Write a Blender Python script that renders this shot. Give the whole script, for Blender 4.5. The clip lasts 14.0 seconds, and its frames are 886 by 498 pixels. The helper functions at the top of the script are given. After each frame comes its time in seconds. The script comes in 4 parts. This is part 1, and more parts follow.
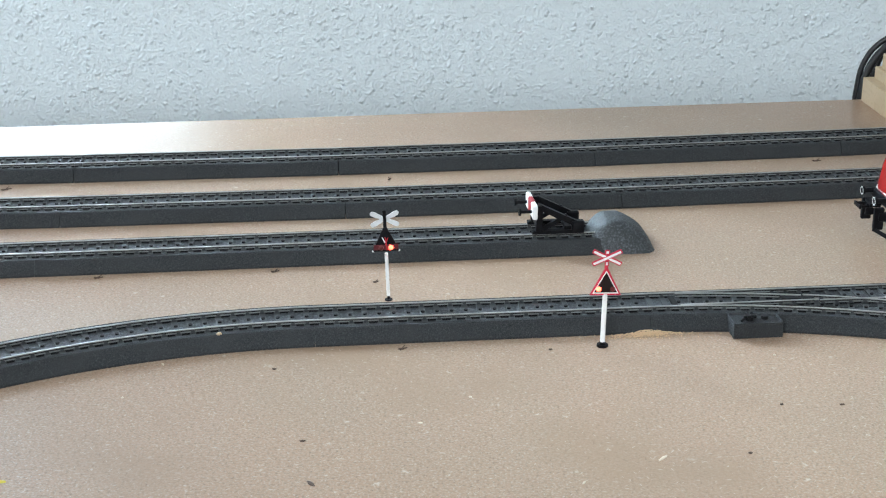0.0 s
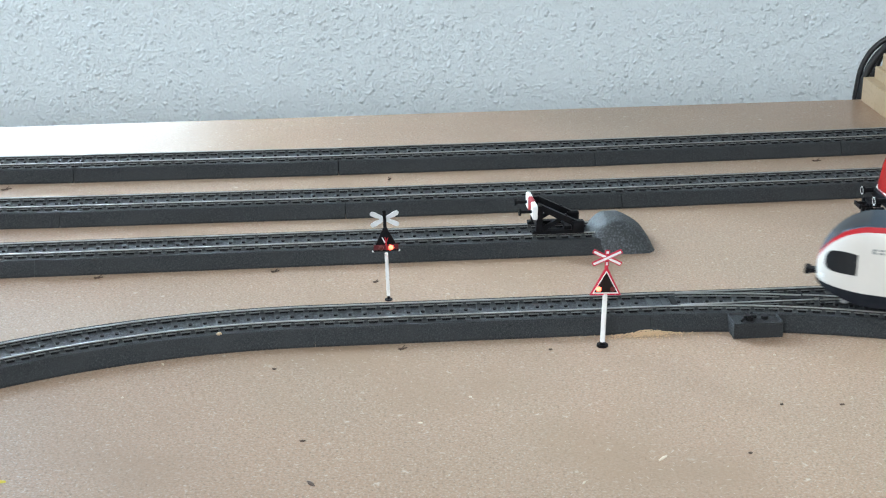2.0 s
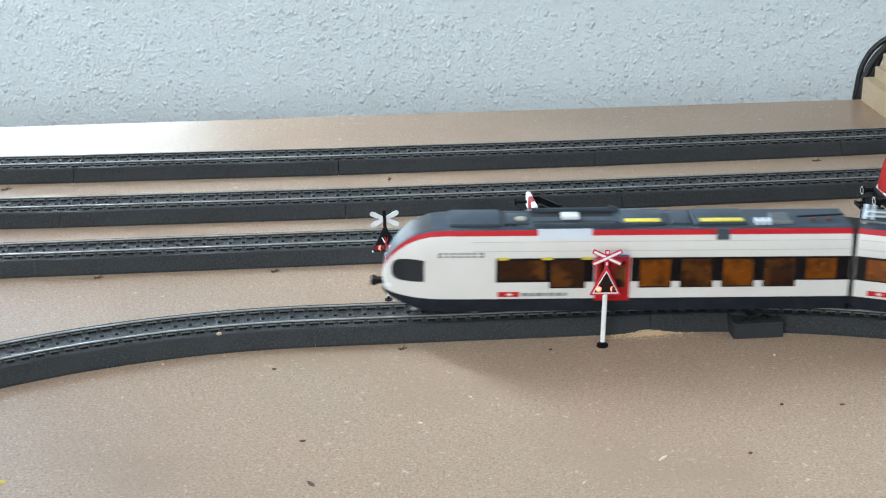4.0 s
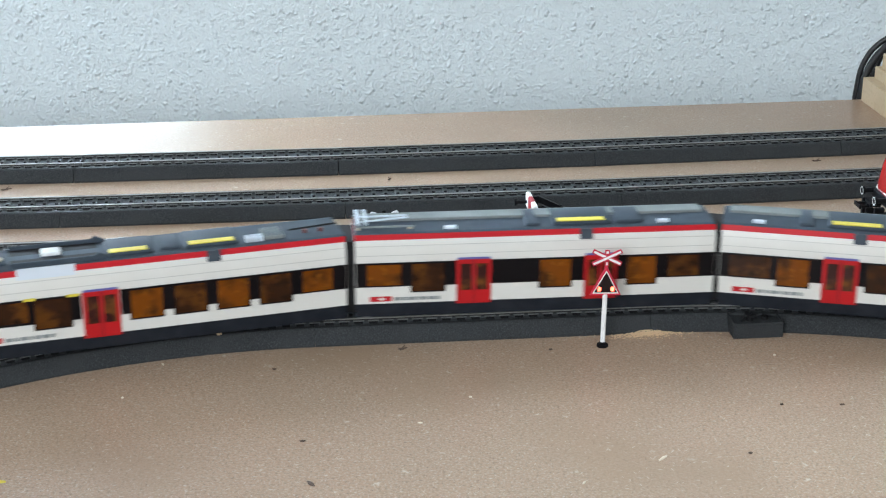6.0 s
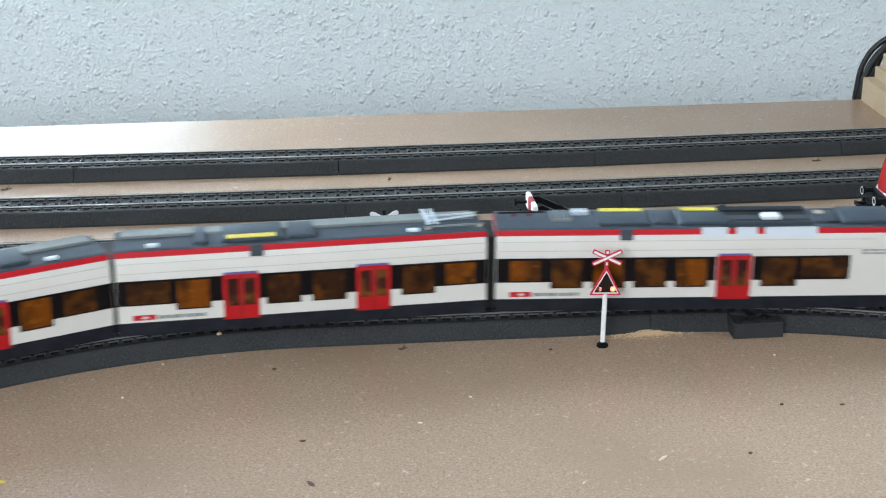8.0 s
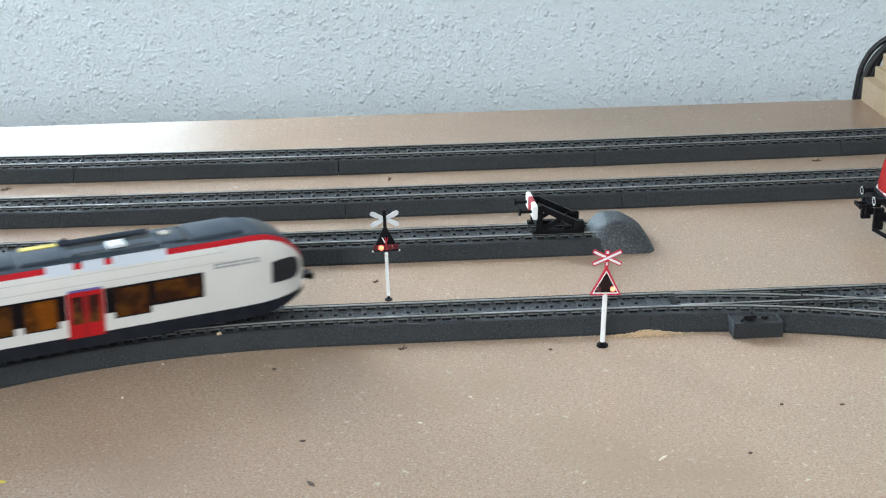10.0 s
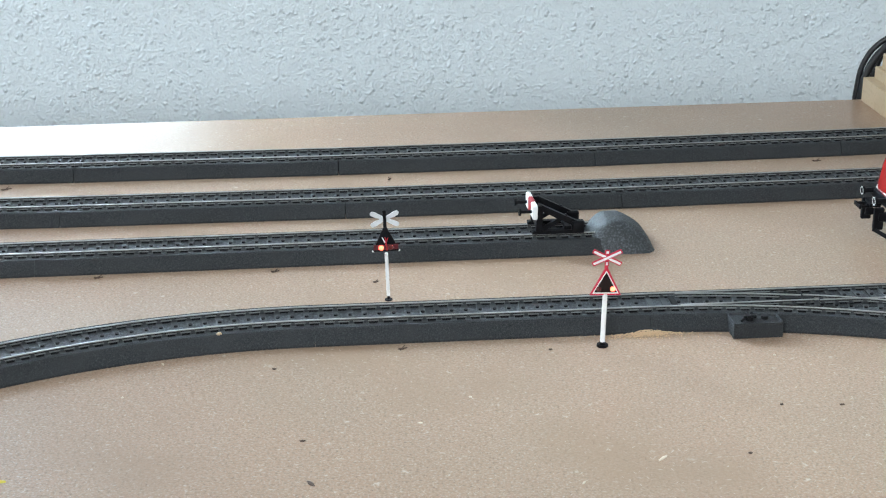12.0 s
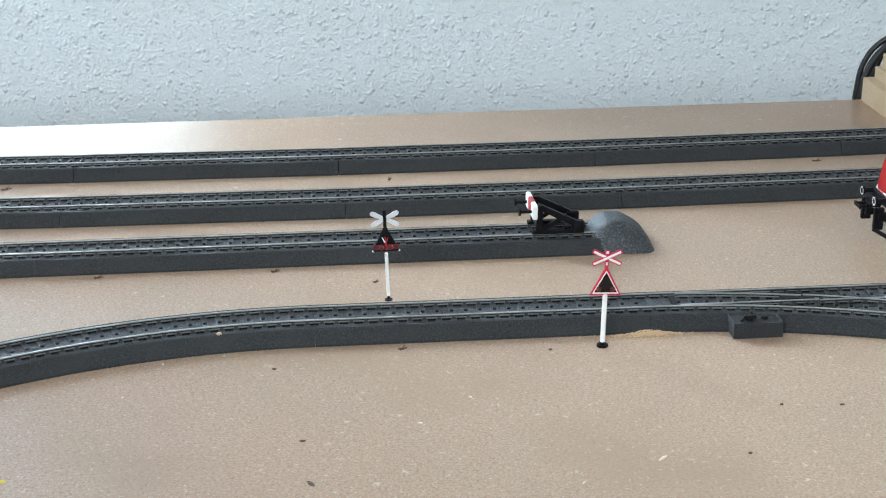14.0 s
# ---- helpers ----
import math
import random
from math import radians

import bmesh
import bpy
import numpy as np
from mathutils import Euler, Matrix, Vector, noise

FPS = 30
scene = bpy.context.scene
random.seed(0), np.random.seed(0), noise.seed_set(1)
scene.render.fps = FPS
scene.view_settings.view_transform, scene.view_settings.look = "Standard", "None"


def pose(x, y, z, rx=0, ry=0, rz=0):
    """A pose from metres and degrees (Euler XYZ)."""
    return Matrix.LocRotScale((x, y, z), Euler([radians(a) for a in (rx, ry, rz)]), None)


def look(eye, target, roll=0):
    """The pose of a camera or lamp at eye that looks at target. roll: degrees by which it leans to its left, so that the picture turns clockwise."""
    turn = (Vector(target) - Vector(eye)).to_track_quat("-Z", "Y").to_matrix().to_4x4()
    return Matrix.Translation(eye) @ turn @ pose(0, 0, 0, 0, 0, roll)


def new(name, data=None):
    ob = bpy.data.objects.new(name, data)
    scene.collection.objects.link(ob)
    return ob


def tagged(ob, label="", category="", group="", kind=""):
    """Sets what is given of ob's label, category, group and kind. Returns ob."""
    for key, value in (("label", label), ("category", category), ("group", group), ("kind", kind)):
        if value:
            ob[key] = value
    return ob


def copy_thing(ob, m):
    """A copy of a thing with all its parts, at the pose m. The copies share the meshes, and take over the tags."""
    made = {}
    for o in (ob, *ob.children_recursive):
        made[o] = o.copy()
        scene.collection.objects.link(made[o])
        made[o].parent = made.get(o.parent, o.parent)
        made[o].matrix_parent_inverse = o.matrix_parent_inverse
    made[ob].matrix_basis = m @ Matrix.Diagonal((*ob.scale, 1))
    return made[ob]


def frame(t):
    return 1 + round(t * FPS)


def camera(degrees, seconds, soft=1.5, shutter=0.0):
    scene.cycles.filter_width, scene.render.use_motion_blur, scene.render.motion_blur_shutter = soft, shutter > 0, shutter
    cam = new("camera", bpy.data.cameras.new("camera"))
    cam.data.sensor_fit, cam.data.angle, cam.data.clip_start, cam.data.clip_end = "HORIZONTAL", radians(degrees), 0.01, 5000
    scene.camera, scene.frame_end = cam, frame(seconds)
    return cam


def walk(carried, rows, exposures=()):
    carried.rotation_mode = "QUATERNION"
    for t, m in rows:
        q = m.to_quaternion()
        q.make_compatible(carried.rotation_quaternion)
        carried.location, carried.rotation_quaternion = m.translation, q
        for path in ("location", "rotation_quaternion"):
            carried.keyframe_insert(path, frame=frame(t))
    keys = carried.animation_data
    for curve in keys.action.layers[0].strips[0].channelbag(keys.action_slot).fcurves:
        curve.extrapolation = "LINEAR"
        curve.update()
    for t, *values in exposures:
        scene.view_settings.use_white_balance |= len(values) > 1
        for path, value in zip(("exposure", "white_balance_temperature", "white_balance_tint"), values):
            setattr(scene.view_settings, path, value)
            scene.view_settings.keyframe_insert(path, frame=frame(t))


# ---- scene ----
cam = camera(30.353, 14.0, soft=1.2, shutter=0.6)
EYE = look((0, 0, 0.33857), (0, 0.93428, 0.33857 - 0.35655), 0.164)
walk(cam, [(0.0, EYE), (14.0, EYE)])

# ---- world, windows, exposure ----
scene.view_settings.exposure = 0.20
world = bpy.data.worlds.new("sky")
scene.world = world
world.use_nodes = True
wn = world.node_tree.nodes
sky = wn.new("ShaderNodeTexSky")
sky.sky_type = "NISHITA"
sky.sun_disc = False
sky.sun_elevation = radians(35)
sky.sun_rotation = radians(-40)
world.node_tree.links.new(sky.outputs[0], wn["Background"].inputs[0])
wn["Background"].inputs[1].default_value = 0.12


def window_light(name, m, wide, high, watts, color):
    lamp = bpy.data.lights.new(name, "AREA")
    lamp.shape, lamp.size, lamp.size_y = "RECTANGLE", wide, high
    lamp.energy, lamp.color = watts, color
    ob = new(name, lamp)
    ob.matrix_world = m
    return ob


MM = 0.001
WALL_A = math.atan(0.127)                      # the wall's turn against x
EDGE_Y = 1.171                                 # the board's back edge at x = 0
WALL_Y = 1.471                                 # the wall's y at x = 0


def at_edge(u):
    """A point u metres along the board's back edge."""
    return (u * math.cos(WALL_A), EDGE_Y + u * math.sin(WALL_A))


def at_wall(u, out, z):
    """A point u metres along the back wall, out metres in front of it."""
    c, s = math.cos(WALL_A), math.sin(WALL_A)
    return (u * c + out * s, WALL_Y + u * s - out * c, z)


window_light("window_light", look(at_wall(-0.31, -0.03, 0.105), at_wall(-0.05, 0.60, 0.02)), 0.30, 0.08, 0.52, (0.66, 0.85, 1.0))
slit = window_light("window_light", look(at_wall(-0.58, -0.02, 0.54), (0.19, 0.70, 0.04)), 0.026, 0.80, 2.4, (0.61, 0.81, 1.0))
slit.data.spread = radians(46)                 # narrowed by hand to keep its light in a slanting band
window_light("window_light", look((-0.70, -1.42, 0.88), (0.0, 1.4, 0.1)), 0.8, 0.9, 42, (0.885, 0.945, 1.0))
# added lamp in an unseen side window, to graze the wall's relief from the left
window_light("window_light", look((-1.46, 0.82, 0.78), (0.3, 1.45, -0.1)), 0.58, 0.78, 2.4, (0.88, 0.95, 1.0))
# added fill lamp in an unseen side window, to brighten the right
window_light("window_light", look((2.31, 0.40, 1.15), (0.1, 0.9, 0.0)), 0.9, 0.9, 7, (0.90, 0.97, 1.0))


# ---- materials ----
def material(name, base, rough=0.6, metal=0.0, spots=(), bump=(), glow=None, island=0.0, coat=0.0, specular=0.5):
    """spots: (scale, low, high, colour) layers of noise; bump: (scale, strength, distance)."""
    mat = bpy.data.materials.new(name)
    mat.use_nodes = True
    nt = mat.node_tree
    b = nt.nodes["Principled BSDF"]
    b.inputs["Roughness"].default_value = rough
    b.inputs["Metallic"].default_value = metal
    b.inputs["Coat Weight"].default_value = coat
    b.inputs["Specular IOR Level"].default_value = specular
    coord = nt.nodes.new("ShaderNodeTexCoord")
    src = None
    base4 = (*base, 1)
    b.inputs["Base Color"].default_value = base4
    for scale, low, high, colour in spots:
        n = nt.nodes.new("ShaderNodeTexNoise")
        n.inputs["Scale"].default_value = scale
        n.inputs["Detail"].default_value = 4
        ramp = nt.nodes.new("ShaderNodeMapRange")
        ramp.inputs[1].default_value, ramp.inputs[2].default_value = low, high
        mix = nt.nodes.new("ShaderNodeMix")
        mix.data_type = "RGBA"
        nt.links.new(coord.outputs["Object"], n.inputs["Vector"])
        nt.links.new(n.outputs[0], ramp.inputs[0])
        nt.links.new(ramp.outputs[0], mix.inputs[0])
        if src:
            nt.links.new(src, mix.inputs[6])
        else:
            mix.inputs[6].default_value = base4
        mix.inputs[7].default_value = (*colour, 1)
        src = mix.outputs[2]
    if island:
        info = nt.nodes.new("ShaderNodeObjectInfo")
        ramp = nt.nodes.new("ShaderNodeMapRange")
        ramp.inputs[3].default_value, ramp.inputs[4].default_value = 1 - island, 1 + island
        mul = nt.nodes.new("ShaderNodeMix")
        mul.data_type, mul.blend_type = "RGBA", "MULTIPLY"
        mul.inputs[0].default_value = 1.0
        nt.links.new(info.outputs["Random"], ramp.inputs[0])
        if src:
            nt.links.new(src, mul.inputs[6])
        else:
            mul.inputs[6].default_value = base4
        nt.links.new(ramp.outputs[0], mul.inputs[7])
        src = mul.outputs[2]
    if src:
        nt.links.new(src, b.inputs["Base Color"])
    last = None
    for scale, strength, dist in bump:
        n = nt.nodes.new("ShaderNodeTexNoise")
        n.inputs["Scale"].default_value = scale
        n.inputs["Detail"].default_value = 3
        bp = nt.nodes.new("ShaderNodeBump")
        bp.inputs["Strength"].default_value, bp.inputs["Distance"].default_value = strength, dist
        nt.links.new(coord.outputs["Object"], n.inputs["Vector"])
        nt.links.new(n.outputs[0], bp.inputs["Height"])
        if last:
            nt.links.new(last, bp.inputs["Normal"])
        last = bp.outputs[0]
    if last:
        nt.links.new(last, b.inputs["Normal"])
    if glow:
        b.inputs["Emission Color"].default_value = (*glow[:3], 1)
        b.inputs["Emission Strength"].default_value = glow[3]
    return mat


M_WALL = material("wall_plaster", (0.775, 0.84, 0.865), 0.75, spots=[(3, 0.3, 0.7, (0.75, 0.82, 0.85))])
M_BOARD = material("hardboard", (0.398, 0.258, 0.174), 0.32, specular=0.30,
                   spots=[(5, 0.42, 0.70, (0.345, 0.238, 0.163)), (900, 0.47, 0.72, (0.47, 0.395, 0.315)), (700, 0.50, 0.74, (0.22, 0.155, 0.106)),
                          (170, 0.66, 0.74, (0.54, 0.46, 0.375)), (9, 0.50, 0.75, (0.33, 0.224, 0.149))],
                   bump=[(900, 0.08, 0.0003)])
M_BALLAST = material("ballast_plastic", (0.026, 0.028, 0.030), 0.62, specular=0.20,
                     spots=[(1350, 0.46, 0.78, (0.066, 0.070, 0.074)), (1500, 0.48, 0.75, (0.010, 0.011, 0.012)), (45, 0.45, 0.8, (0.036, 0.038, 0.040))], bump=[(1800, 0.8, 0.0005)])
# a paler copy of the ballast, with the glare on the bed's top in its colour
M_GRAVEL_GLARE = material("gravel_top_glare", (0.046, 0.051, 0.054), 0.6, specular=0.3,
                    spots=[(700, 0.48, 0.70, (0.12, 0.13, 0.138)), (900, 0.52, 0.75, (0.03, 0.032, 0.035))], bump=[(1200, 0.7, 0.0005)])
M_SLEEPER = material("sleeper_plastic", (0.042, 0.046, 0.049), 0.46, specular=0.35, spots=[(600, 0.4, 0.8, (0.052, 0.057, 0.061))], island=0.15)
M_RAIL = material("rail_steel", (0.46, 0.46, 0.445), 0.48, 0.9, spots=[(60, 0.4, 0.8, (0.34, 0.33, 0.31))])
# nearly black: the shade below the rail head is put into the web's colour
M_WEB_SHADE = material("rail_web", (0.012, 0.011, 0.010), 0.6, 0.0, specular=0.2, spots=[(90, 0.4, 0.8, (0.022, 0.019, 0.017))])
M_FOOT = material("rail_foot", (0.30, 0.31, 0.31), 0.5, 0.7, spots=[(90, 0.4, 0.8, (0.22, 0.22, 0.21))])
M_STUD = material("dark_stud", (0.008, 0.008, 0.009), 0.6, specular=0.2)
M_BLACK = material("black_plastic", (0.005, 0.005, 0.006), 0.5, specular=0.09, spots=[(200, 0.4, 0.8, (0.012, 0.012, 0.014))])
# ballast made paler and bluer: the light on the mound's top is in the colour
M_MOUND_LIT = material("mound_lit_plastic", (0.032, 0.036, 0.039), 0.55, spots=[(800, 0.47, 0.72, (0.11, 0.125, 0.135)), (900, 0.5, 0.8, (0.014, 0.016, 0.018))],
                   bump=[(900, 0.9, 0.0008)])
M_WHITE = material("white_plastic", (0.80, 0.80, 0.79), 0.4, spots=[(90, 0.45, 0.8, (0.72, 0.72, 0.70))])
M_MILKY = material("milky_petal", (0.80, 0.81, 0.82), 0.4)
M_MILKY.node_tree.nodes["Principled BSDF"].inputs["Transmission Weight"].default_value = 0.35
M_GREYWHITE = material("milky_plastic", (0.72, 0.73, 0.73), 0.5)
M_RED = material("red_paint", (0.40, 0.016, 0.024), 0.42, specular=0.25, spots=[(120, 0.4, 0.8, (0.38, 0.015, 0.024))])
M_LOCO = material("loco_red", (0.33, 0.014, 0.012), 0.25, specular=0.4, spots=[(150, 0.45, 0.8, (0.28, 0.012, 0.01))])
M_SIGNRED = material("sign_red", (0.50, 0.022, 0.050), 0.5, specular=0.3)
M_SIGNBLACK = material("sign_face", (0.012, 0.006, 0.006), 0.4, specular=0.25)
M_LAMP_ON = material("lamp_glow", (0.9, 0.25, 0.12), 0.4, glow=(1.0, 0.085, 0.045, 6.0))
M_LAMP_OFF = material("lamp_dark", (0.10, 0.008, 0.008), 0.3)
M_PAINTEDGLOW = material("painted_glow_red", (0.085, 0.005, 0.009), 0.4)
M_BODY = material("car_white", (0.635, 0.62, 0.585), 0.36, specular=0.4, spots=[(40, 0.35, 0.75, (0.605, 0.59, 0.55))])
M_STRIPE = material("car_red", (0.45, 0.012, 0.020), 0.45, specular=0.2)
M_ROOF = material("car_roof", (0.040, 0.054, 0.070), 0.62, specular=0.2, spots=[(120, 0.4, 0.8, (0.052, 0.066, 0.082))])
M_ROOFGREY = material("car_roof_light", (0.19, 0.205, 0.20), 0.6, specular=0.25, spots=[(100, 0.4, 0.8, (0.15, 0.165, 0.16))])
M_SKIRT = material("car_skirt", (0.010, 0.0125, 0.018), 0.6, specular=0.15, spots=[(150, 0.4, 0.8, (0.019, 0.022, 0.028))])
M_BAND = material("window_band", (0.005, 0.004, 0.005), 0.35, specular=0.12)
M_GLASS = material("tinted_pane", (0.028, 0.010, 0.004), 0.25, specular=0.2,
                   spots=[(95, 0.44, 0.62, (0.085, 0.028, 0.005)), (210, 0.52, 0.72, (0.016, 0.007, 0.004))])
M_GLASS_ORANGE = material("tinted_pane_orange", (0.15, 0.040, 0.003), 0.25, specular=0.2,
                          spots=[(95, 0.46, 0.66, (0.045, 0.015, 0.004)), (240, 0.55, 0.75, (0.22, 0.072, 0.006))])
M_CABGLASS = material("cab_pane", (0.014, 0.016, 0.019), 0.38, specular=0.25)
M_DOOR = material("door_red", (0.42, 0.009, 0.012), 0.42, specular=0.25, spots=[(80, 0.4, 0.8, (0.36, 0.007, 0.010))])
M_DOORGLASS = material("door_pane", (0.03, 0.007, 0.006), 0.25, specular=0.3, spots=[(150, 0.48, 0.68, (0.14, 0.05, 0.01))])
M_GROOVE = material("panel_groove", (0.42, 0.41, 0.385), 0.5)
M_LILAC = material("lilac_strip", (0.10, 0.09, 0.28), 0.4)
M_YELLOW = material("yellow_paint", (0.62, 0.50, 0.05), 0.45)
M_PANEL = material("pale_grille", (0.55, 0.60, 0.66), 0.45)
M_BEIGE = material("beige_part", (0.42, 0.36, 0.27), 0.5)
M_BROWN = material("brown_ceramic", (0.13, 0.035, 0.03), 0.5)
M_TEXT = material("grey_print", (0.20, 0.22, 0.22), 0.5)
M_WOOD = material("pale_wood", (0.62, 0.49, 0.33), 0.55, spots=[(25, 0.35, 0.7, (0.55, 0.42, 0.27)), (300, 0.5, 0.8, (0.50, 0.37, 0.23))])
M_CHIP = material("sawdust", (0.60, 0.44, 0.28), 0.8, island=0.25)
M_DARKCHIP = material("dark_bark", (0.09, 0.06, 0.045), 0.8, island=0.3)
M_PALECHIP = material("pale_chip", (0.72, 0.64, 0.52), 0.8)
M_FLOOR = material("floor_boards", (0.30, 0.21, 0.14), 0.5, spots=[(8, 0.3, 0.7, (0.24, 0.16, 0.10))])
M_CABLE = material("black_rubber", (0.010, 0.011, 0.013), 0.42)
M_METAL = material("grey_metal", (0.30, 0.31, 0.32), 0.4, 0.6)
M_WINGLASS = material("window_glass", (0.9, 0.9, 0.9), 0.02)
M_WINGLASS.node_tree.nodes["Principled BSDF"].inputs["Transmission Weight"].default_value = 1.0


def hardboard_fibres():
    """Short pale and dark fibres that lie in all directions in the board's skin."""
    nt = M_BOARD.node_tree
    b = nt.nodes["Principled BSDF"]
    src = b.inputs["Base Color"].links[0].from_socket
    coord = nt.nodes.new("ShaderNodeTexCoord")
    for turn, low, high, most, colour in ((8, 0.69, 0.76, 0.50, (0.64, 0.58, 0.49)), (64, 0.69, 0.76, 0.45, (0.64, 0.56, 0.47)), (123, 0.70, 0.77, 0.50, (0.64, 0.58, 0.49)),
                                          (35, 0.66, 0.76, 0.5, (0.21, 0.135, 0.085)), (95, 0.67, 0.76, 0.5, (0.21, 0.135, 0.085)), (155, 0.66, 0.76, 0.5, (0.23, 0.15, 0.095))):
        spin = nt.nodes.new("ShaderNodeMapping")
        spin.inputs["Rotation"].default_value[2] = radians(turn)
        long = nt.nodes.new("ShaderNodeMapping")
        long.inputs["Location"].default_value[0] = turn * 0.37
        long.inputs["Scale"].default_value = (210, 800, 1)
        n = nt.nodes.new("ShaderNodeTexNoise")
        n.inputs["Scale"].default_value, n.inputs["Detail"].default_value = 1.0, 1.0
        ramp = nt.nodes.new("ShaderNodeMapRange")
        ramp.inputs[1].default_value, ramp.inputs[2].default_value, ramp.inputs[4].default_value = low, high, most
        mix = nt.nodes.new("ShaderNodeMix")
        mix.data_type = "RGBA"
        mix.inputs[7].default_value = (*colour, 1)
        nt.links.new(coord.outputs["Object"], spin.inputs[0])
        nt.links.new(spin.outputs[0], long.inputs[0])
        nt.links.new(long.outputs[0], n.inputs["Vector"])
        nt.links.new(n.outputs[0], ramp.inputs[0])
        nt.links.new(ramp.outputs[0], mix.inputs[0])
        nt.links.new(src, mix.inputs[6])
        src = mix.outputs[2]
    nt.links.new(src, b.inputs["Base Color"])
    # the skin is duller in some places than in others
    n = nt.nodes.new("ShaderNodeTexNoise")
    n.inputs["Scale"].default_value, n.inputs["Detail"].default_value = 11, 5
    ramp = nt.nodes.new("ShaderNodeMapRange")
    ramp.inputs[1].default_value, ramp.inputs[2].default_value, ramp.inputs[3].default_value, ramp.inputs[4].default_value = 0.30, 0.70, 0.29, 0.36
    nt.links.new(coord.outputs["Object"], n.inputs["Vector"])
    nt.links.new(n.outputs[0], ramp.inputs[0])
    nt.links.new(ramp.outputs[0], b.inputs["Roughness"])


hardboard_fibres()


def plaster_relief():
    """Rough-cast: uneven raised crumbs of 4 to 8 mm on a smoother ground, crowded in some places and sparse in others."""
    nt = M_WALL.node_tree
    b = nt.nodes["Principled BSDF"]
    coord = nt.nodes.new("ShaderNodeTexCoord")

    def layer(scale, detail, rough, twist, low, high, top):
        n = nt.nodes.new("ShaderNodeTexNoise")
        for key, value in (("Scale", scale), ("Detail", detail), ("Roughness", rough), ("Distortion", twist)):
            n.inputs[key].default_value = value
        ramp = nt.nodes.new("ShaderNodeMapRange")
        ramp.interpolation_type = "SMOOTHSTEP"
        ramp.inputs[1].default_value, ramp.inputs[2].default_value, ramp.inputs[4].default_value = low, high, top
        nt.links.new(coord.outputs["Object"], n.inputs["Vector"])
        nt.links.new(n.outputs[0], ramp.inputs[0])
        return ramp.outputs[0]

    def both(kind, p, q):
        m = nt.nodes.new("ShaderNodeMath")
        m.operation = kind
        nt.links.new(p, m.inputs[0])
        nt.links.new(q, m.inputs[1])
        return m.outputs[0]

    cells = nt.nodes.new("ShaderNodeTexVoronoi")
    cells.feature = "SMOOTH_F1"
    cells.inputs["Scale"].default_value, cells.inputs["Smoothness"].default_value = 205, 0.35
    dome = nt.nodes.new("ShaderNodeMapRange")
    dome.interpolation_type = "SMOOTHSTEP"
    dome.inputs[1].default_value, dome.inputs[2].default_value = 0.62, 0.02
    nt.links.new(coord.outputs["Object"], cells.inputs["Vector"])
    nt.links.new(cells.outputs["Distance"], dome.inputs[0])
    crumbs = both("MULTIPLY", dome.outputs[0], layer(120, 1.5, 0.5, 0.0, 0.38, 0.66, 1.5))
    small = layer(430, 0.6, 0.4, 0.0, 0.36, 0.80, 0.5)
    crowd = layer(24, 2.0, 0.5, 0.0, -0.2, 0.62, 1.0)
    height = both("ADD", both("MULTIPLY", both("ADD", crumbs, small), crowd), layer(60, 2.0, 0.5, 0.0, 0.2, 0.8, 0.3))
    bp = nt.nodes.new("ShaderNodeBump")
    bp.inputs["Strength"].default_value, bp.inputs["Distance"].default_value = 1.0, 0.00105
    nt.links.new(height, bp.inputs["Height"])
    nt.links.new(bp.outputs[0], b.inputs["Normal"])


plaster_relief()


# ---- mesh helpers (millimetres in, metres out) ----
def mesh_of(name, verts, faces, mat, smooth=False):
    me = bpy.data.meshes.new(name)
    me.from_pydata([(x * MM, y * MM, z * MM) for x, y, z in verts], [], faces)
    me.materials.append(mat)
    if smooth:
        me.polygons.foreach_set("use_smooth", [True] * len(me.polygons))
        me.set_sharp_from_angle(angle=radians(38))
    me.update()
    return me


def hang(name, me, parent=None, label="", m=None):
    ob = new(name, me)
    if parent:
        ob.parent = parent
    if m is not None:
        ob.matrix_basis = m
    return tagged(ob, label)


def part(name, bm, mat, parent=None, label="", smooth=False, m=None):
    me = bpy.data.meshes.new(name)
    bmesh.ops.recalc_face_normals(bm, faces=bm.faces)
    for v in bm.verts:
        v.co *= MM
    bm.to_mesh(me)
    bm.free()
    me.materials.append(mat)
    if smooth:
        me.polygons.foreach_set("use_smooth", [True] * len(me.polygons))
        me.set_sharp_from_angle(angle=radians(38))
    return hang(name, me, parent, label, m)


def box(x0, x1, y0, y1, z0, z1, bevel=0.0, bm=None, turn=None, seg=1):
    """A box, with rounded edges where bevel is given, in bm or in a bmesh of its own."""
    tmp = bmesh.new()
    bmesh.ops.create_cube(tmp, size=1)
    for v in tmp.verts:
        v.co = Vector(((x0 + x1) / 2 + v.co.x * (x1 - x0), (y0 + y1) / 2 + v.co.y * (y1 - y0), (z0 + z1) / 2 + v.co.z * (z1 - z0)))
    if bevel:
        bmesh.ops.bevel(tmp, geom=tmp.edges[:], offset=bevel, segments=seg, affect="EDGES", profile=0.5)
    return join(bm, tmp, turn)


def join(bm, tmp, turn=None):
    if turn is not None:
        bmesh.ops.transform(tmp, matrix=turn, verts=tmp.verts)
    if bm is None:
        return tmp
    me = bpy.data.meshes.new("tmp")
    tmp.to_mesh(me)
    tmp.free()
    bm.from_mesh(me)
    bpy.data.meshes.remove(me)
    return bm


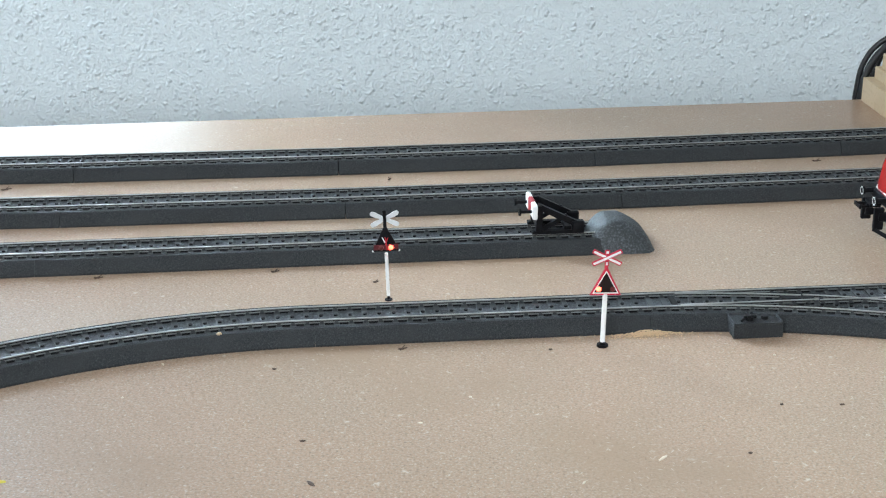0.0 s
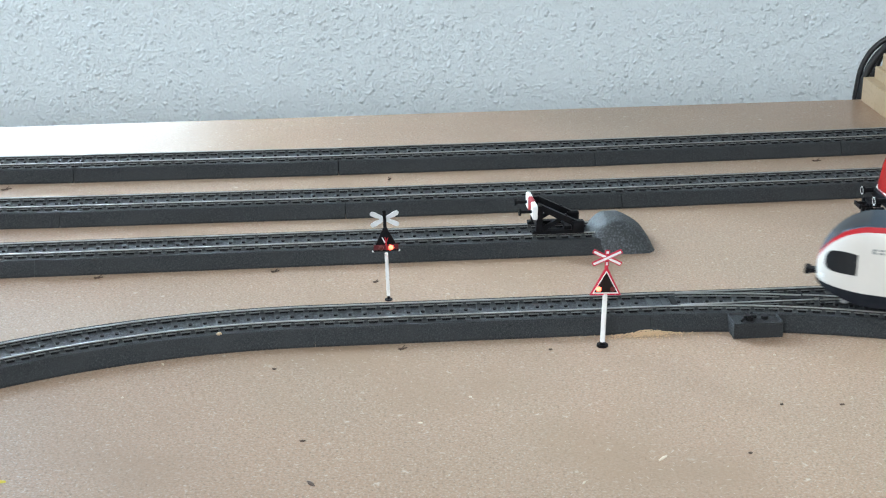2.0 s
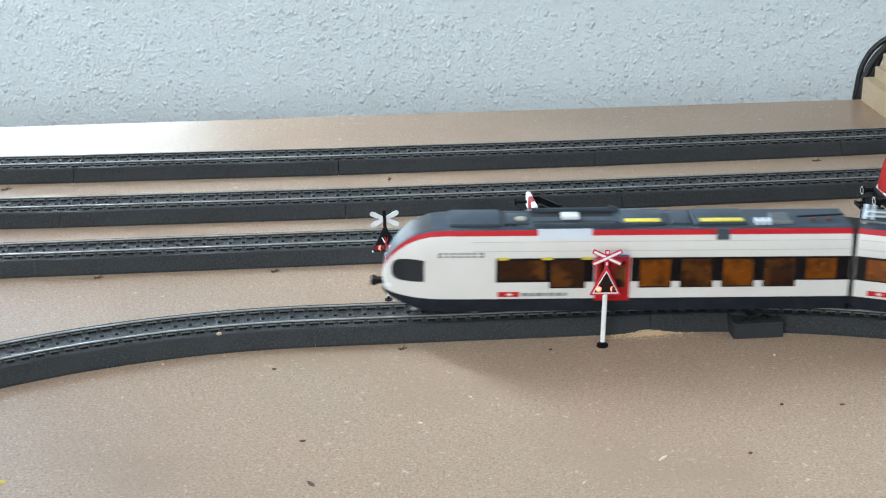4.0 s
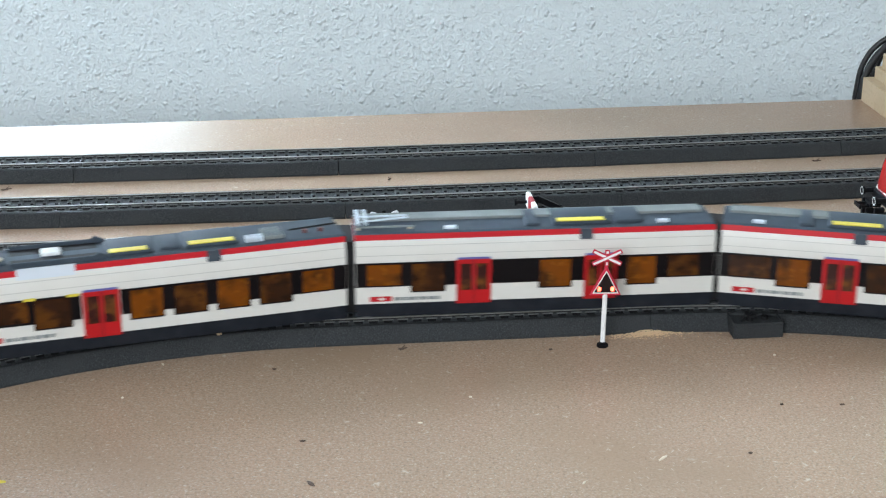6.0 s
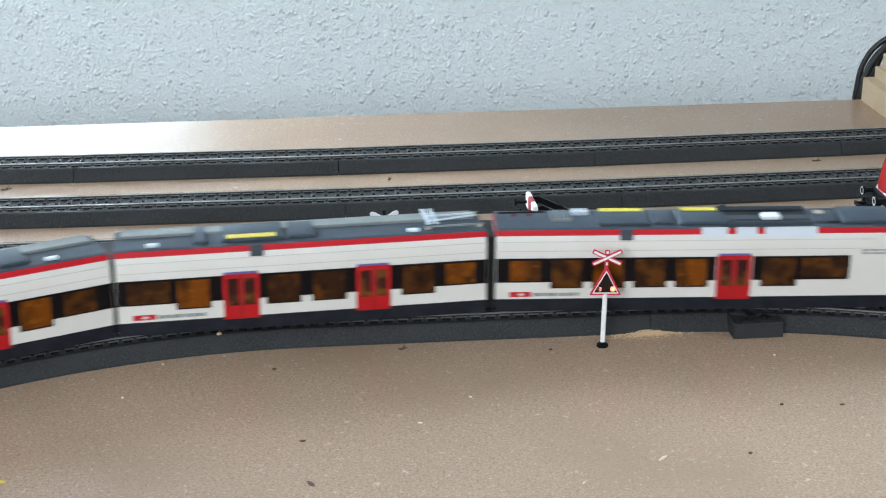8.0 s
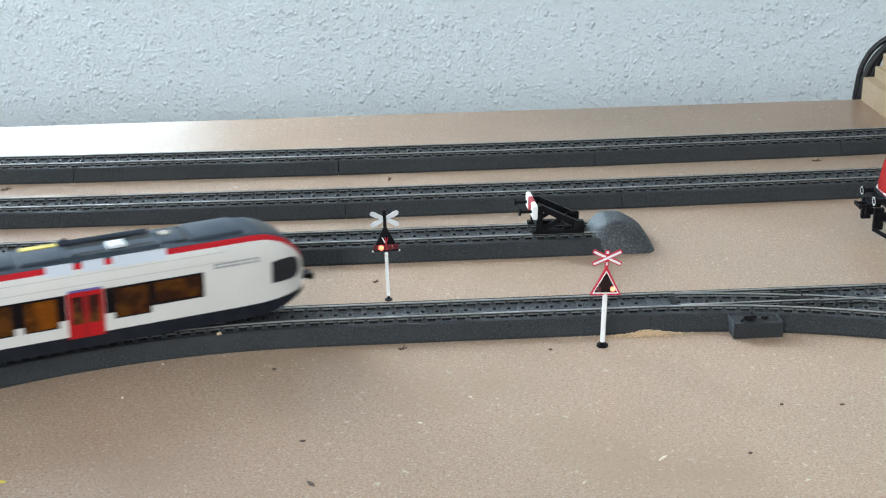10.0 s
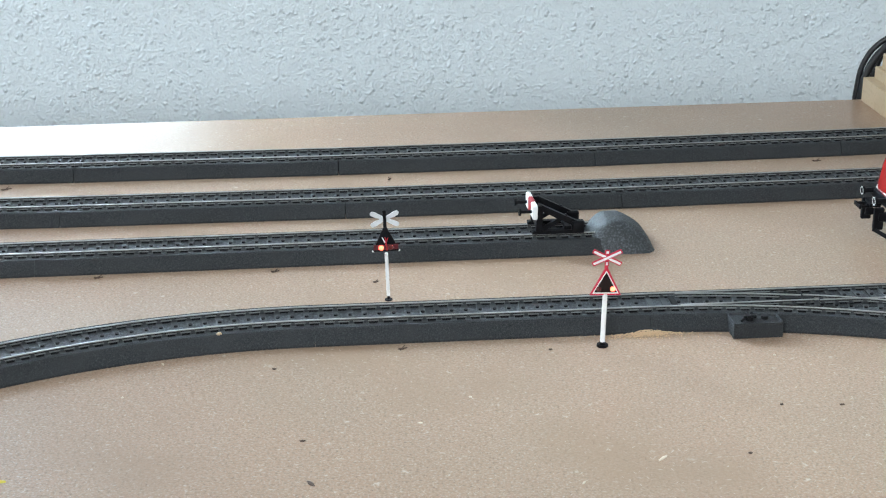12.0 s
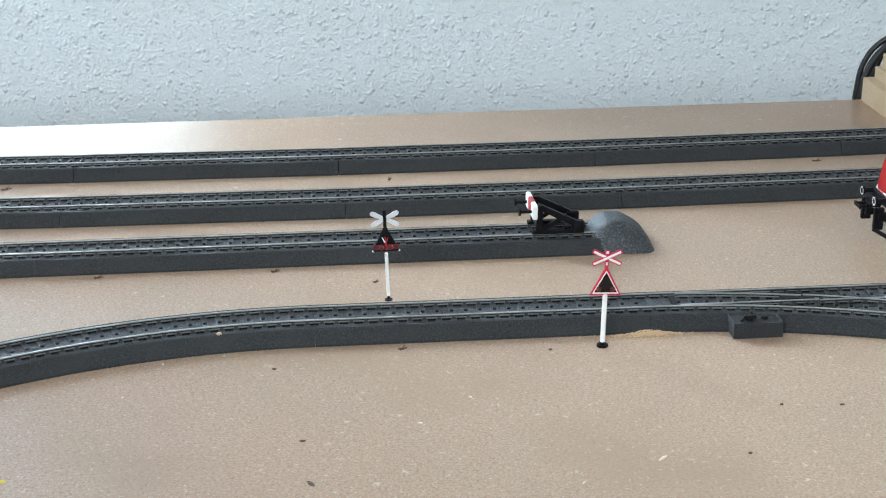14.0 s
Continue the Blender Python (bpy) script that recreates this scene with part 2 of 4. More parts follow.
def rod(p, q, r, bm=None, seg=10, r2=None):
    """A round rod from p to q."""
    p, q = Vector(p), Vector(q)
    tmp = bmesh.new()
    bmesh.ops.create_cone(tmp, cap_ends=True, segments=seg, radius1=r, radius2=r if r2 is None else r2, depth=(q - p).length)
    m = Matrix.Translation((p + q) / 2) @ (q - p).to_track_quat("Z", "Y").to_matrix().to_4x4()
    return join(bm, tmp, m)


def prism(outline, y0, y1, bm=None, turn=None, bevel=0.0):
    """An (x, z) outline made solid from y0 to y1."""
    tmp = bmesh.new()
    f = tmp.faces.new([tmp.verts.new((x, y0, z)) for x, z in outline])
    ext = bmesh.ops.extrude_face_region(tmp, geom=[f])
    bmesh.ops.translate(tmp, verts=[v for v in ext["geom"] if isinstance(v, bmesh.types.BMVert)], vec=(0, y1 - y0, 0))
    if bevel:
        bmesh.ops.bevel(tmp, geom=tmp.edges[:], offset=bevel, segments=1, affect="EDGES")
    return join(bm, tmp, turn)


def empty(name, label, category, m=None, group="", kind=""):
    ob = new(name)
    ob.empty_display_size = 0.01
    if m is not None:
        ob.matrix_basis = m
    return tagged(ob, label, category, group, kind)


def rot(deg, axis="Z"):
    return Matrix.Rotation(radians(deg), 4, axis)


# ---- the room and the board ----
def strip_wall(name, m, x0, x1, z0, z1, holes, mat, thick=120):
    """A wall in its own x-z plane, facing -y, with rectangular holes that go through it."""
    bm = bmesh.new()
    xs = sorted({x0, x1, *[h[0] for h in holes], *[h[1] for h in holes]})
    zs = sorted({z0, z1, *[h[2] for h in holes], *[h[3] for h in holes]})
    for a, b in zip(xs, xs[1:]):
        for c, d in zip(zs, zs[1:]):
            if not any(h[0] <= a and b <= h[1] and h[2] <= c and d <= h[3] for h in holes):
                box(a, b, 0, thick, c, d, bm=bm)
    bmesh.ops.remove_doubles(bm, verts=bm.verts, dist=0.01)
    inner = [f for f in bm.faces if sum(1 for e in f.edges if len(e.link_faces) > 2) >= 1 and all(len(e.link_faces) > 2 for e in f.edges)]
    bmesh.ops.delete(bm, geom=inner, context="FACES_ONLY")
    return tagged(part(name, bm, mat, m=m), kind="structure")


FLOOR_Z = -750
wall_m = Matrix.Translation((0, WALL_Y, 0)) @ Matrix.Rotation(WALL_A, 4, "Z")
WIN = (-900, -160, 62, 1000)
wall_back = strip_wall("wall_back", wall_m, -2200, 2400, FLOOR_Z, 1700, [WIN], M_WALL)
tagged(wall_back, "pale blue-white rough-cast plaster wall behind the board", "wall")
WIN_F = (380, 1230, 350, 1500)
wall_front = strip_wall("wall_front", pose(0, -1.45, 0, 0, 0, 180), -2400, 2300, FLOOR_Z, 1700, [WIN_F], M_WALL)
tagged(wall_front, "pale plaster wall with a window", "wall")
WIN_S = (-850, 50, 700, 1600)
WIN_L = (500, 1140, 360, 1200)
tagged(strip_wall("wall_left", pose(-1.5, 0, 0, 0, 0, 90), -1570, 1600, FLOOR_Z, 1700, [WIN_L], M_WALL), "unseen pale plaster side wall with an added window", "wall")
tagged(strip_wall("wall_right", pose(2.35, 0, 0, 0, 0, -90), -1900, 1450, FLOOR_Z, 1700, [WIN_S], M_WALL), "unseen pale plaster side wall with an added window", "wall")
tagged(part("floor", box(-2320, 2470, -1570, 1950, FLOOR_Z - 100, FLOOR_Z), M_FLOOR), "brown floor of the room", "floor", kind="structure")
tagged(part("ceiling", box(-2320, 2470, -1570, 1950, 1700, 1800), M_WALL), "plain pale ceiling", "ceiling", kind="structure")


def window_frame(name, m, x0, x1, z0, z1):
    w = empty(name, "white framed window with clear panes", "window", m, kind="structure")
    for a, b, c, d in ((x0, x1, z0, z0 + 45), (x0, x1, z1 - 45, z1), (x0, x0 + 45, z0 + 45, z1 - 45), (x1 - 45, x1, z0 + 45, z1 - 45),
                       ((x0 + x1) / 2 - 25, (x0 + x1) / 2 + 25, z0 + 45, z1 - 45)):
        part("window_frame", box(a, b, 60, 105, c, d, 3), M_WHITE, w)
    for a, b in ((x0 + 45, (x0 + x1) / 2 - 25), ((x0 + x1) / 2 + 25, x1 - 45)):
        pane = part("pane", box(a, b, 80, 84, z0 + 45, z1 - 45), M_WINGLASS, w, "clear glass")
        pane.visible_shadow = False
    return w


window_frame("window_1", wall_m, *WIN)
window_frame("window_2", pose(0, -1.45, 0, 0, 0, 180), *WIN_F)
# both side windows are out of view, added to house the two side lamps
window_frame("added_window_right", pose(2.35, 0, 0, 0, 0, -90), *WIN_S)
window_frame("added_window_left", pose(-1.5, 0, 0, 0, 0, 90), *WIN_L)


def make_board():
    """The baseboard, cut along the wall at its back."""
    t = empty("baseboard_table", "brown hardboard layout board on trestle legs against the wall", "table")
    bm = bmesh.new()
    pts = [(-1380, -550), (1750, -550)]
    for u in (1.74, -1.39):
        x, y = at_edge(u)
        pts.append((x / MM, y / MM))
    f = bm.faces.new([bm.verts.new((x, y, -12)) for x, y in pts])
    ext = bmesh.ops.extrude_face_region(bm, geom=[f])
    bmesh.ops.translate(bm, verts=[v for v in ext["geom"] if isinstance(v, bmesh.types.BMVert)], vec=(0, 0, 12))
    part("tabletop", bm, M_BOARD, t, "brown hardboard with fine fibres and scuffs")
    for x, y in ((-1300, -480), (1650, -480), (-1300, 900), (1650, 1250), (400, -480), (400, 1100)):
        part("leg", box(x - 25, x + 25, y - 25, y + 25, FLOOR_Z, -12, 2), M_WOOD, t)


make_board()

# ---- the running line: straight between two curves ----
A4 = math.atan(0.1086)
TX, TY = math.cos(A4), math.sin(A4)
J0 = (-66.0, 768.2)
LS, RL, RR = 171.7, 382.0, 385.0
J1 = (J0[0] + LS * TX, J0[1] + LS * TY)
LEFT_END, RIGHT_END = -RL * radians(24.3), LS + RR * radians(24.3)


def line(s):
    """The line's point and heading (radians) at s mm from the first joint, growing to the right."""
    if s < LEFT_END:
        x, y, a = line(LEFT_END)
        return x + (s - LEFT_END) * math.cos(a), y + (s - LEFT_END) * math.sin(a), a
    if s < 0:
        a = A4 - s / RL
        return J0[0] + RL * (TY - math.sin(a)), J0[1] - RL * (TX - math.cos(a)), a
    if s <= LS:
        return J0[0] + s * TX, J0[1] + s * TY, A4
    if s <= RIGHT_END:
        a = A4 - (s - LS) / RR
        return J1[0] + RR * (TY - math.sin(a)), J1[1] - RR * (TX - math.cos(a)), a
    x, y, a = line(RIGHT_END)
    return x + (s - RIGHT_END) * math.cos(a), y + (s - RIGHT_END) * math.sin(a), a


BED = [(-20, 0), (-20, 1.2), (-15.7, 7.4), (-14.9, 8.2), (-13.4, 8.3), (-10.6, 7.95), (-10.3, 7.3), (10.3, 7.3), (10.6, 7.95), (13.4, 8.4), (15.0, 8.4), (15.8, 7.5), (20, 1.2), (20, 0)]
RAIL = [(-0.48, 9.72), (-0.48, 10.18), (-0.36, 10.3), (0.36, 10.3), (0.48, 10.18), (0.48, 9.72)]
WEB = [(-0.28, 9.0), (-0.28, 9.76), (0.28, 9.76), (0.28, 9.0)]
FOOT = [(-1.05, 8.58), (-1.05, 8.86), (-0.4, 9.08), (0.4, 9.08), (1.05, 8.86), (1.05, 8.58)]
TOPBED = [(-7.8, 7.2), (-7.8, 7.55), (7.8, 7.55), (7.8, 7.2)]
# a solid black strip, added as the shade in the gap under each rail
UNDERSHADE = [(-0.85, 7.2), (-0.85, 8.6), (0.85, 8.6), (0.85, 7.2)]
GAUGE = 8.65
PITCH = 171.7 / 23


def sweep(name, profile, fn, s0, s1, step, mat, parent, off=0.0, label="", smooth=False):
    """Runs a (lateral, z) profile along fn(s) from s0 to s1."""
    n = max(1, round((s1 - s0) / step))
    verts, faces, k = [], [], len(profile)
    for i in range(n + 1):
        x, y, a = fn(s0 + (s1 - s0) * i / n)
        for lat, z in profile:
            verts.append((x - math.sin(a) * (lat + off), y + math.cos(a) * (lat + off), z))
    for i in range(n):
        for j in range(k):
            faces.append((i * k + j, (i + 1) * k + j, (i + 1) * k + (j + 1) % k, i * k + (j + 1) % k))
    faces.append(tuple(range(k)))
    faces.append(tuple(reversed(range(n * k, n * k + k))))
    return hang(name, mesh_of(name, verts, faces, mat, smooth), parent, label)


def sleeper_mesh():
    bm = box(-1.5, 1.5, -12.9, 12.9, 7.0, 8.3, 0.15)
    for side in (-1, 1):                        # rail chairs
        y = side * GAUGE
        box(-1.1, 1.1, y - 1.9, y + 1.9, 8.2, 8.7, bm=bm)
        box(-0.9, 0.9, y - 1.5, y + 1.5, 8.6, 9.2, bm=bm)
    me = bpy.data.meshes.new("sleeper")
    bmesh.ops.recalc_face_normals(bm, faces=bm.faces)
    for v in bm.verts:
        v.co *= MM
    bm.to_mesh(me)
    bm.free()
    me.materials.append(M_SLEEPER)
    return me


SLEEPER = sleeper_mesh()


def track_piece(fn, s0, s1, label, step=400.0):
    """One piece of model track: ballast bed, two rails, studs and sleepers."""
    t = empty("track_piece", label, "model track", group="track pieces")
    gap = 0.07
    bed = sweep("roadbed", BED, fn, s0 + gap, s1 - gap, step, M_BALLAST, t)
    sweep("gravel_top_glare", TOPBED, fn, s0 + gap, s1 - gap, step, M_GRAVEL_GLARE, t, 0.0, "gravel between the rails, coloured paler for the glare on its top")
    for side in (-1, 1):
        sweep("rail", RAIL, fn, s0 + gap, s1 - gap, step, M_RAIL, t, side * GAUGE, "bright steel rail")
        sweep("rail_web", WEB, fn, s0 + gap, s1 - gap, step, M_WEB_SHADE, t, side * GAUGE, "rail web, near-black brown for the shade under the head")
        sweep("rail_foot", FOOT, fn, s0 + gap, s1 - gap, step, M_FOOT, t, side * GAUGE, "grey rail foot")
        sweep("rail_shade", UNDERSHADE, fn, s0 + gap, s1 - gap, step, M_STUD, t, side * GAUGE, "black strip in place of the shade under the rail")
    n = max(1, round((s1 - s0) / PITCH))
    verts, faces = [], []
    for i in range(n):
        s = s0 + (i + 0.5) * (s1 - s0) / n
        x, y, a = fn(s)
        SLEEPERS.append((t, x, y, a))
        k = len(verts)
        for z, r in ((7.6, 1.1), (9.0, 0.95)):
            for j in range(8):
                verts.append((x + r * math.cos(j * math.pi / 4), y + r * math.sin(j * math.pi / 4), z))
        faces.append(tuple(range(k + 8, k + 16)))
        for j in range(8):
            faces.append((k + j, k + (j + 1) % 8, k + 8 + (j + 1) % 8, k + 8 + j))
    tagged(hang("contact_studs", mesh_of("contact_studs", verts, faces, M_STUD), t, "row of small dark contact studs"), kind="stuff")
    return t


SLEEPERS = []
DARK_TRACK = "dark grey plastic model track on the brown board"
track_piece(line, LEFT_END, 0, "curved " + DARK_TRACK, 9)
for i in range(6):
    track_piece(line, LEFT_END - (i + 1) * 188.0, LEFT_END - i * 188.0, "straight " + DARK_TRACK)
track_piece(line, 0, LS, "straight " + DARK_TRACK)


def chain(fn_y, joint, lo, hi, stop=None):
    """Straight pieces joined end to end along a gently bent siding, with a joint at x = joint."""
    xs = [joint + 170.5 * i for i in range(lo, hi + 1)]
    if stop is not None:
        xs[-1] = stop
    pts = [(x, fn_y(x)) for x in xs]
    for (x0, y0), (x1, y1) in zip(pts, pts[1:]):
        a, n = math.atan2(y1 - y0, x1 - x0), math.hypot(x1 - x0, y1 - y0)
        track_piece(lambda s, x0=x0, y0=y0, a=a: (x0 + s * math.cos(a), y0 + s * math.sin(a), a), 0, n, "straight " + DARK_TRACK)
    return pts


chain(lambda x: 1050.9 + 0.12034 * x + 5.71e-5 * x * x, -241.5, -1, 4)
chain(lambda x: 965.1 + 0.11666 * x + 4.78e-5 * x * x, -232.0, -1, 4)
T3 = chain(lambda x: 887.7 + 0.1164 * x, -229.0, -1, 2, 41.0)
A3 = math.atan(0.1164)


def siding(s):
    return 41.0 + s * math.cos(A3), 887.7 + 0.1164 * 41.0 + s * math.sin(A3), A3


def end_of_siding():
    """The last piece of track with the ballast mound, and the buffer stop on it."""
    t = track_piece(siding, 0, 50.0, "short end piece of dark grey track with a ballast mound")
    verts, faces = [], []
    nx, ny = 24, 24
    for i in range(nx + 1):
        x = 44 + 37 * i / nx
        if x < 55:
            top = 7.6 + 9.1 * math.sin((x - 44) / 11 * math.pi / 2) ** 1.1
        elif x < 62:
            top = 16.7
        else:
            top = (16.7 - 11.0 * ((x - 62) / 18) ** 1.3) * max(0.0, 1 - ((x - 62) / 19) ** 10)
        half = 20.6 * (1 if x < 70 else max(0.0, 1 - ((x - 70) / 11.3) ** 3.2) ** 0.5 * 0.4 + 0.6)
        for j in range(ny + 1):
            v = -math.cos(math.pi * j / ny)
            prof = math.sin(math.pi / 2 * min(1.0, (1 - abs(v)) / 0.60)) ** 1.05
            verts.append((x, v * half, top * prof + 0.03))
    for i in range(nx):
        for j in range(ny):
            a = i * (ny + 1) + j
            faces.append((a, a + ny + 1, a + ny + 2, a + 1))
    x, y, a = siding(0)
    hang("ballast_mound", mesh_of("ballast_mound", verts, faces, M_MOUND_LIT, True), t, "rounded ballast mound, coloured paler and bluish for the light on its top",
         Matrix.Translation((x * MM, y * MM, 0)) @ Matrix.Rotation(a, 4, "Z"))


end_of_siding()


def buffer_stop():
    x, y, a = siding(0)
    b = empty("buffer_stop", "black buffer stop with red and white beam on the siding", "buffer stop",
              Matrix.Translation((x * MM, y * MM, 0)) @ Matrix.Rotation(a, 4, "Z") @ Matrix.Translation((0.0024, 0, 0)))
    for side in (-1, 1):
        y = side * 8.6
        part("base_rail", box(7, 37.5, y - 1.8, y + 1.8, 10.3, 12.4, 0.3), M_BLACK, b)
        part("rear_block", box(30, 37.5, y - 2.6, y + 2.6, 10.4, 17.8, 0.8), M_BLACK, b)
        part("strut", prism([(10.5, 25.2), (12.5, 28), (34, 17.4), (33, 13.8)], y - 1.4, y + 1.4), M_BLACK, b)
        part("post", prism([(9.2, 12), (13.0, 12), (13.0, 27.5), (9.2, 27.5)], y - 1.6, y + 1.6), M_BLACK, b)
        part("lower_strut", prism([(12, 14), (14, 12.2), (28, 20.5), (26.5, 22)], y - 0.9, y + 0.9), M_BLACK, b)
        shaft = part("buffer_shaft", rod((9, y, 24), (0.0, y, 24), 1.0), M_BLACK, b, smooth=True)
        part("buffer_head", rod((0.2, y, 24), (-0.9, y, 24), 2.3, seg=14), M_BLACK, b, smooth=True)
    part("cross_tie", box(26, 30, -9, 9, 12.4, 14.4, 0.3), M_BLACK, b)
    part("cross_tie", box(9.4, 12.4, -9, 9, 14, 17, 0.3), M_BLACK, b)
    part("beam", box(6.6, 9.4, -13.5, -4.6, 20.3, 28.9, 0.6), M_WHITE, b, "white end of the beam")
    part("beam", box(6.6, 9.4, -4.6, 4.6, 20.3, 28.9, 0.6), M_RED, b, "red middle of the beam")
    part("beam", box(6.6, 9.4, 4.6, 13.5, 20.3, 28.9, 0.6), M_WHITE, b, "white end of the beam")


buffer_stop()


# ---- the turnout ----
def turnout():
    t = empty("turnout", "dark grey model turnout with bright rails and a side motor box", "model turnout", group="track pieces")
    end = 163.3
    curve = lambda s: line(LS + s)
    straight = lambda s: (J1[0] + s * TX, J1[1] + s * TY, A4)
    low = [(a, b * 0.975) for a, b in BED]
    sweep("roadbed", BED, curve, 0.15, end, 12, M_BALLAST, t)
    sweep("roadbed", low, straight, 6, 188, 400, M_BALLAST, t)
    sweep("gravel_top_glare", TOPBED, curve, 0.15, end, 12, M_GRAVEL_GLARE, t, 0.0, "gravel between the rails, coloured paler for the glare on its top")
    sweep("gravel_top_glare", [(a, z - 0.06) for a, z in TOPBED], straight, 30, 188, 400, M_GRAVEL_GLARE, t, 0.0, "gravel between the rails, coloured paler for the glare on its top")
    for fn, a, b, off in ((curve, 0.15, end, -GAUGE), (straight, 0.15, 188, GAUGE), (curve, 84, end, GAUGE), (straight, 92, 188, -GAUGE),
                          (curve, 18, 81, GAUGE - 0.9), (straight, 18, 89, -GAUGE + 0.9)):
        sweep("rail_web", WEB, fn, a, b, 8, M_WEB_SHADE, t, off, "rail web, near-black brown for the shade under the head")
        sweep("rail_foot", FOOT, fn, a, b, 8, M_FOOT, t, off, "grey rail foot")
        sweep("rail_shade", UNDERSHADE, fn, a, b, 8, M_STUD, t, off, "black strip in place of the shade under the rail")
    sweep("rail", RAIL, curve, 0.15, end, 8, M_RAIL, t, -GAUGE, "outer stock rail")
    sweep("rail", RAIL, straight, 0.15, 188, 400, M_RAIL, t, GAUGE, "outer stock rail")
    sweep("rail", RAIL, curve, 84, end, 8, M_RAIL, t, GAUGE, "rail behind the frog")
    sweep("rail", RAIL, straight, 92, 188, 400, M_RAIL, t, -GAUGE, "rail behind the frog")
    sweep("point_blade", RAIL, curve, 18, 83, 8, M_RAIL, t, GAUGE - 0.9, "thin bright point blade")
    sweep("point_blade", RAIL, straight, 18, 91.5, 8, M_RAIL, t, -GAUGE + 0.9, "thin bright point blade")
    sweep("check_rail", RAIL, curve, 70, 100, 8, M_WEB_SHADE, t, -GAUGE + 1.9)
    sweep("check_rail", RAIL, straight, 70, 100, 30, M_WEB_SHADE, t, GAUGE - 1.9)
    x, y, a = straight(82)
    part("frog", box(-9, 9, -3, 3, 8.1, 9.7, 0.4), M_STUD, t, "black plastic frog",
         m=Matrix.Translation((x * MM, (y - 2.2) * MM, 0)) @ Matrix.Rotation(a - 0.06, 4, "Z"))
    x, y, a = straight(16)
    part("tie_bar", box(-1.6, 1.6, -9, 9, 7.9, 8.9, 0.3), M_STUD, t, "black tie bar",
         m=Matrix.Translation((x * MM, y * MM, 0)) @ Matrix.Rotation(a, 4, "Z"))
    for i in range(22):
        s = (i + 0.5) * PITCH
        x, y, a = curve(s)
        SLEEPERS.append((t, x, y, a))
    for i in range(9, 25):
        s = (i + 0.5) * PITCH
        x, y, a = straight(s)
        SLEEPERS.append((t, x, y, a))
    bm = bmesh.new()
    for i in range(2, 22):
        x, y, a = curve((i + 0.5) * PITCH)
        rod((x, y, 7.6), (x, y, 9.0), 1.0, bm, 8)
    for i in range(12, 25):
        x, y, a = straight((i + 0.5) * PITCH)
        rod((x, y, 7.6), (x, y, 9.0), 1.0, bm, 8)
    tagged(part("contact_studs", bm, M_STUD, t, "row of small dark contact studs"), kind="stuff")
    # motor box on the near side
    m = Matrix.Translation((0.1597, 0.7690, 0)) @ Matrix.Rotation(A4, 4, "Z")
    bm = box(-12.9, 12.9, -8.2, 7.5, 0, 7.4, 0.35)
    for a, b, c, d in ((-12.9, 12.9, -8.2, -7.2), (-12.9, 12.9, 6.5, 7.5), (-12.9, -11.9, -7.2, 6.5), (11.9, 12.9, -7.2, 6.5)):
        box(a, b, c, d, 7.3, 8.4, 0.2, bm=bm)
    motor = part("motor_box", bm, M_BALLAST, t, "grey box with a raised rim", m=m)
    part("hand_lever", rod((-3, -1, 7.3), (-3, -1, 9.2), 2.2, rod((-8, -4, 8.2), (-1, 2.5, 9.8), 0.7, box(-6.5, 0.5, -2.2, -0.4, 8.4, 10.2, 0.3, box(-4.6, -2.6, -3.5, 3.0, 8.8, 10.6, 0.3)), 6), 10), M_STUD, motor, "black lever")
    part("round_knob", rod((5, 0, 7.3), (5, 0, 9.0), 1.9, seg=12), M_STUD, motor, "black knob")


turnout()
for i in range(6):
    track_piece(line, RIGHT_END + i * 171.7, RIGHT_END + (i + 1) * 171.7, "straight " + DARK_TRACK)
A_L = math.atan(0.1164)
track_piece(lambda s: (271 + s * math.cos(A_L), 917.8 + s * math.sin(A_L), A_L), 0, 188, "straight " + DARK_TRACK)
track_piece(lambda s: (J1[0] + (188 + s) * TX, J1[1] + (188 + s) * TY, A4), 0.3, 171.7, "straight " + DARK_TRACK)


# ---- crossing signs ----
LAMPS = []


def half_lamp(name, m, parent):
    """A small round lamp: one half glows, the other is dark glass."""
    bm = bmesh.new()
    bmesh.ops.create_uvsphere(bm, u_segments=16, v_segments=10, radius=1.35 * MM)
    me = bpy.data.meshes.new(name)
    bm.to_mesh(me)
    bm.free()
    me.materials.append(M_LAMP_ON)
    me.materials.append(M_LAMP_OFF)
    for p in me.polygons:
        p.material_index = 0 if p.center.y < 0 else 1
        p.use_smooth = True
    ob = hang(name, me, parent, "round red warning lamp")
    ob.matrix_basis = m
    return ob


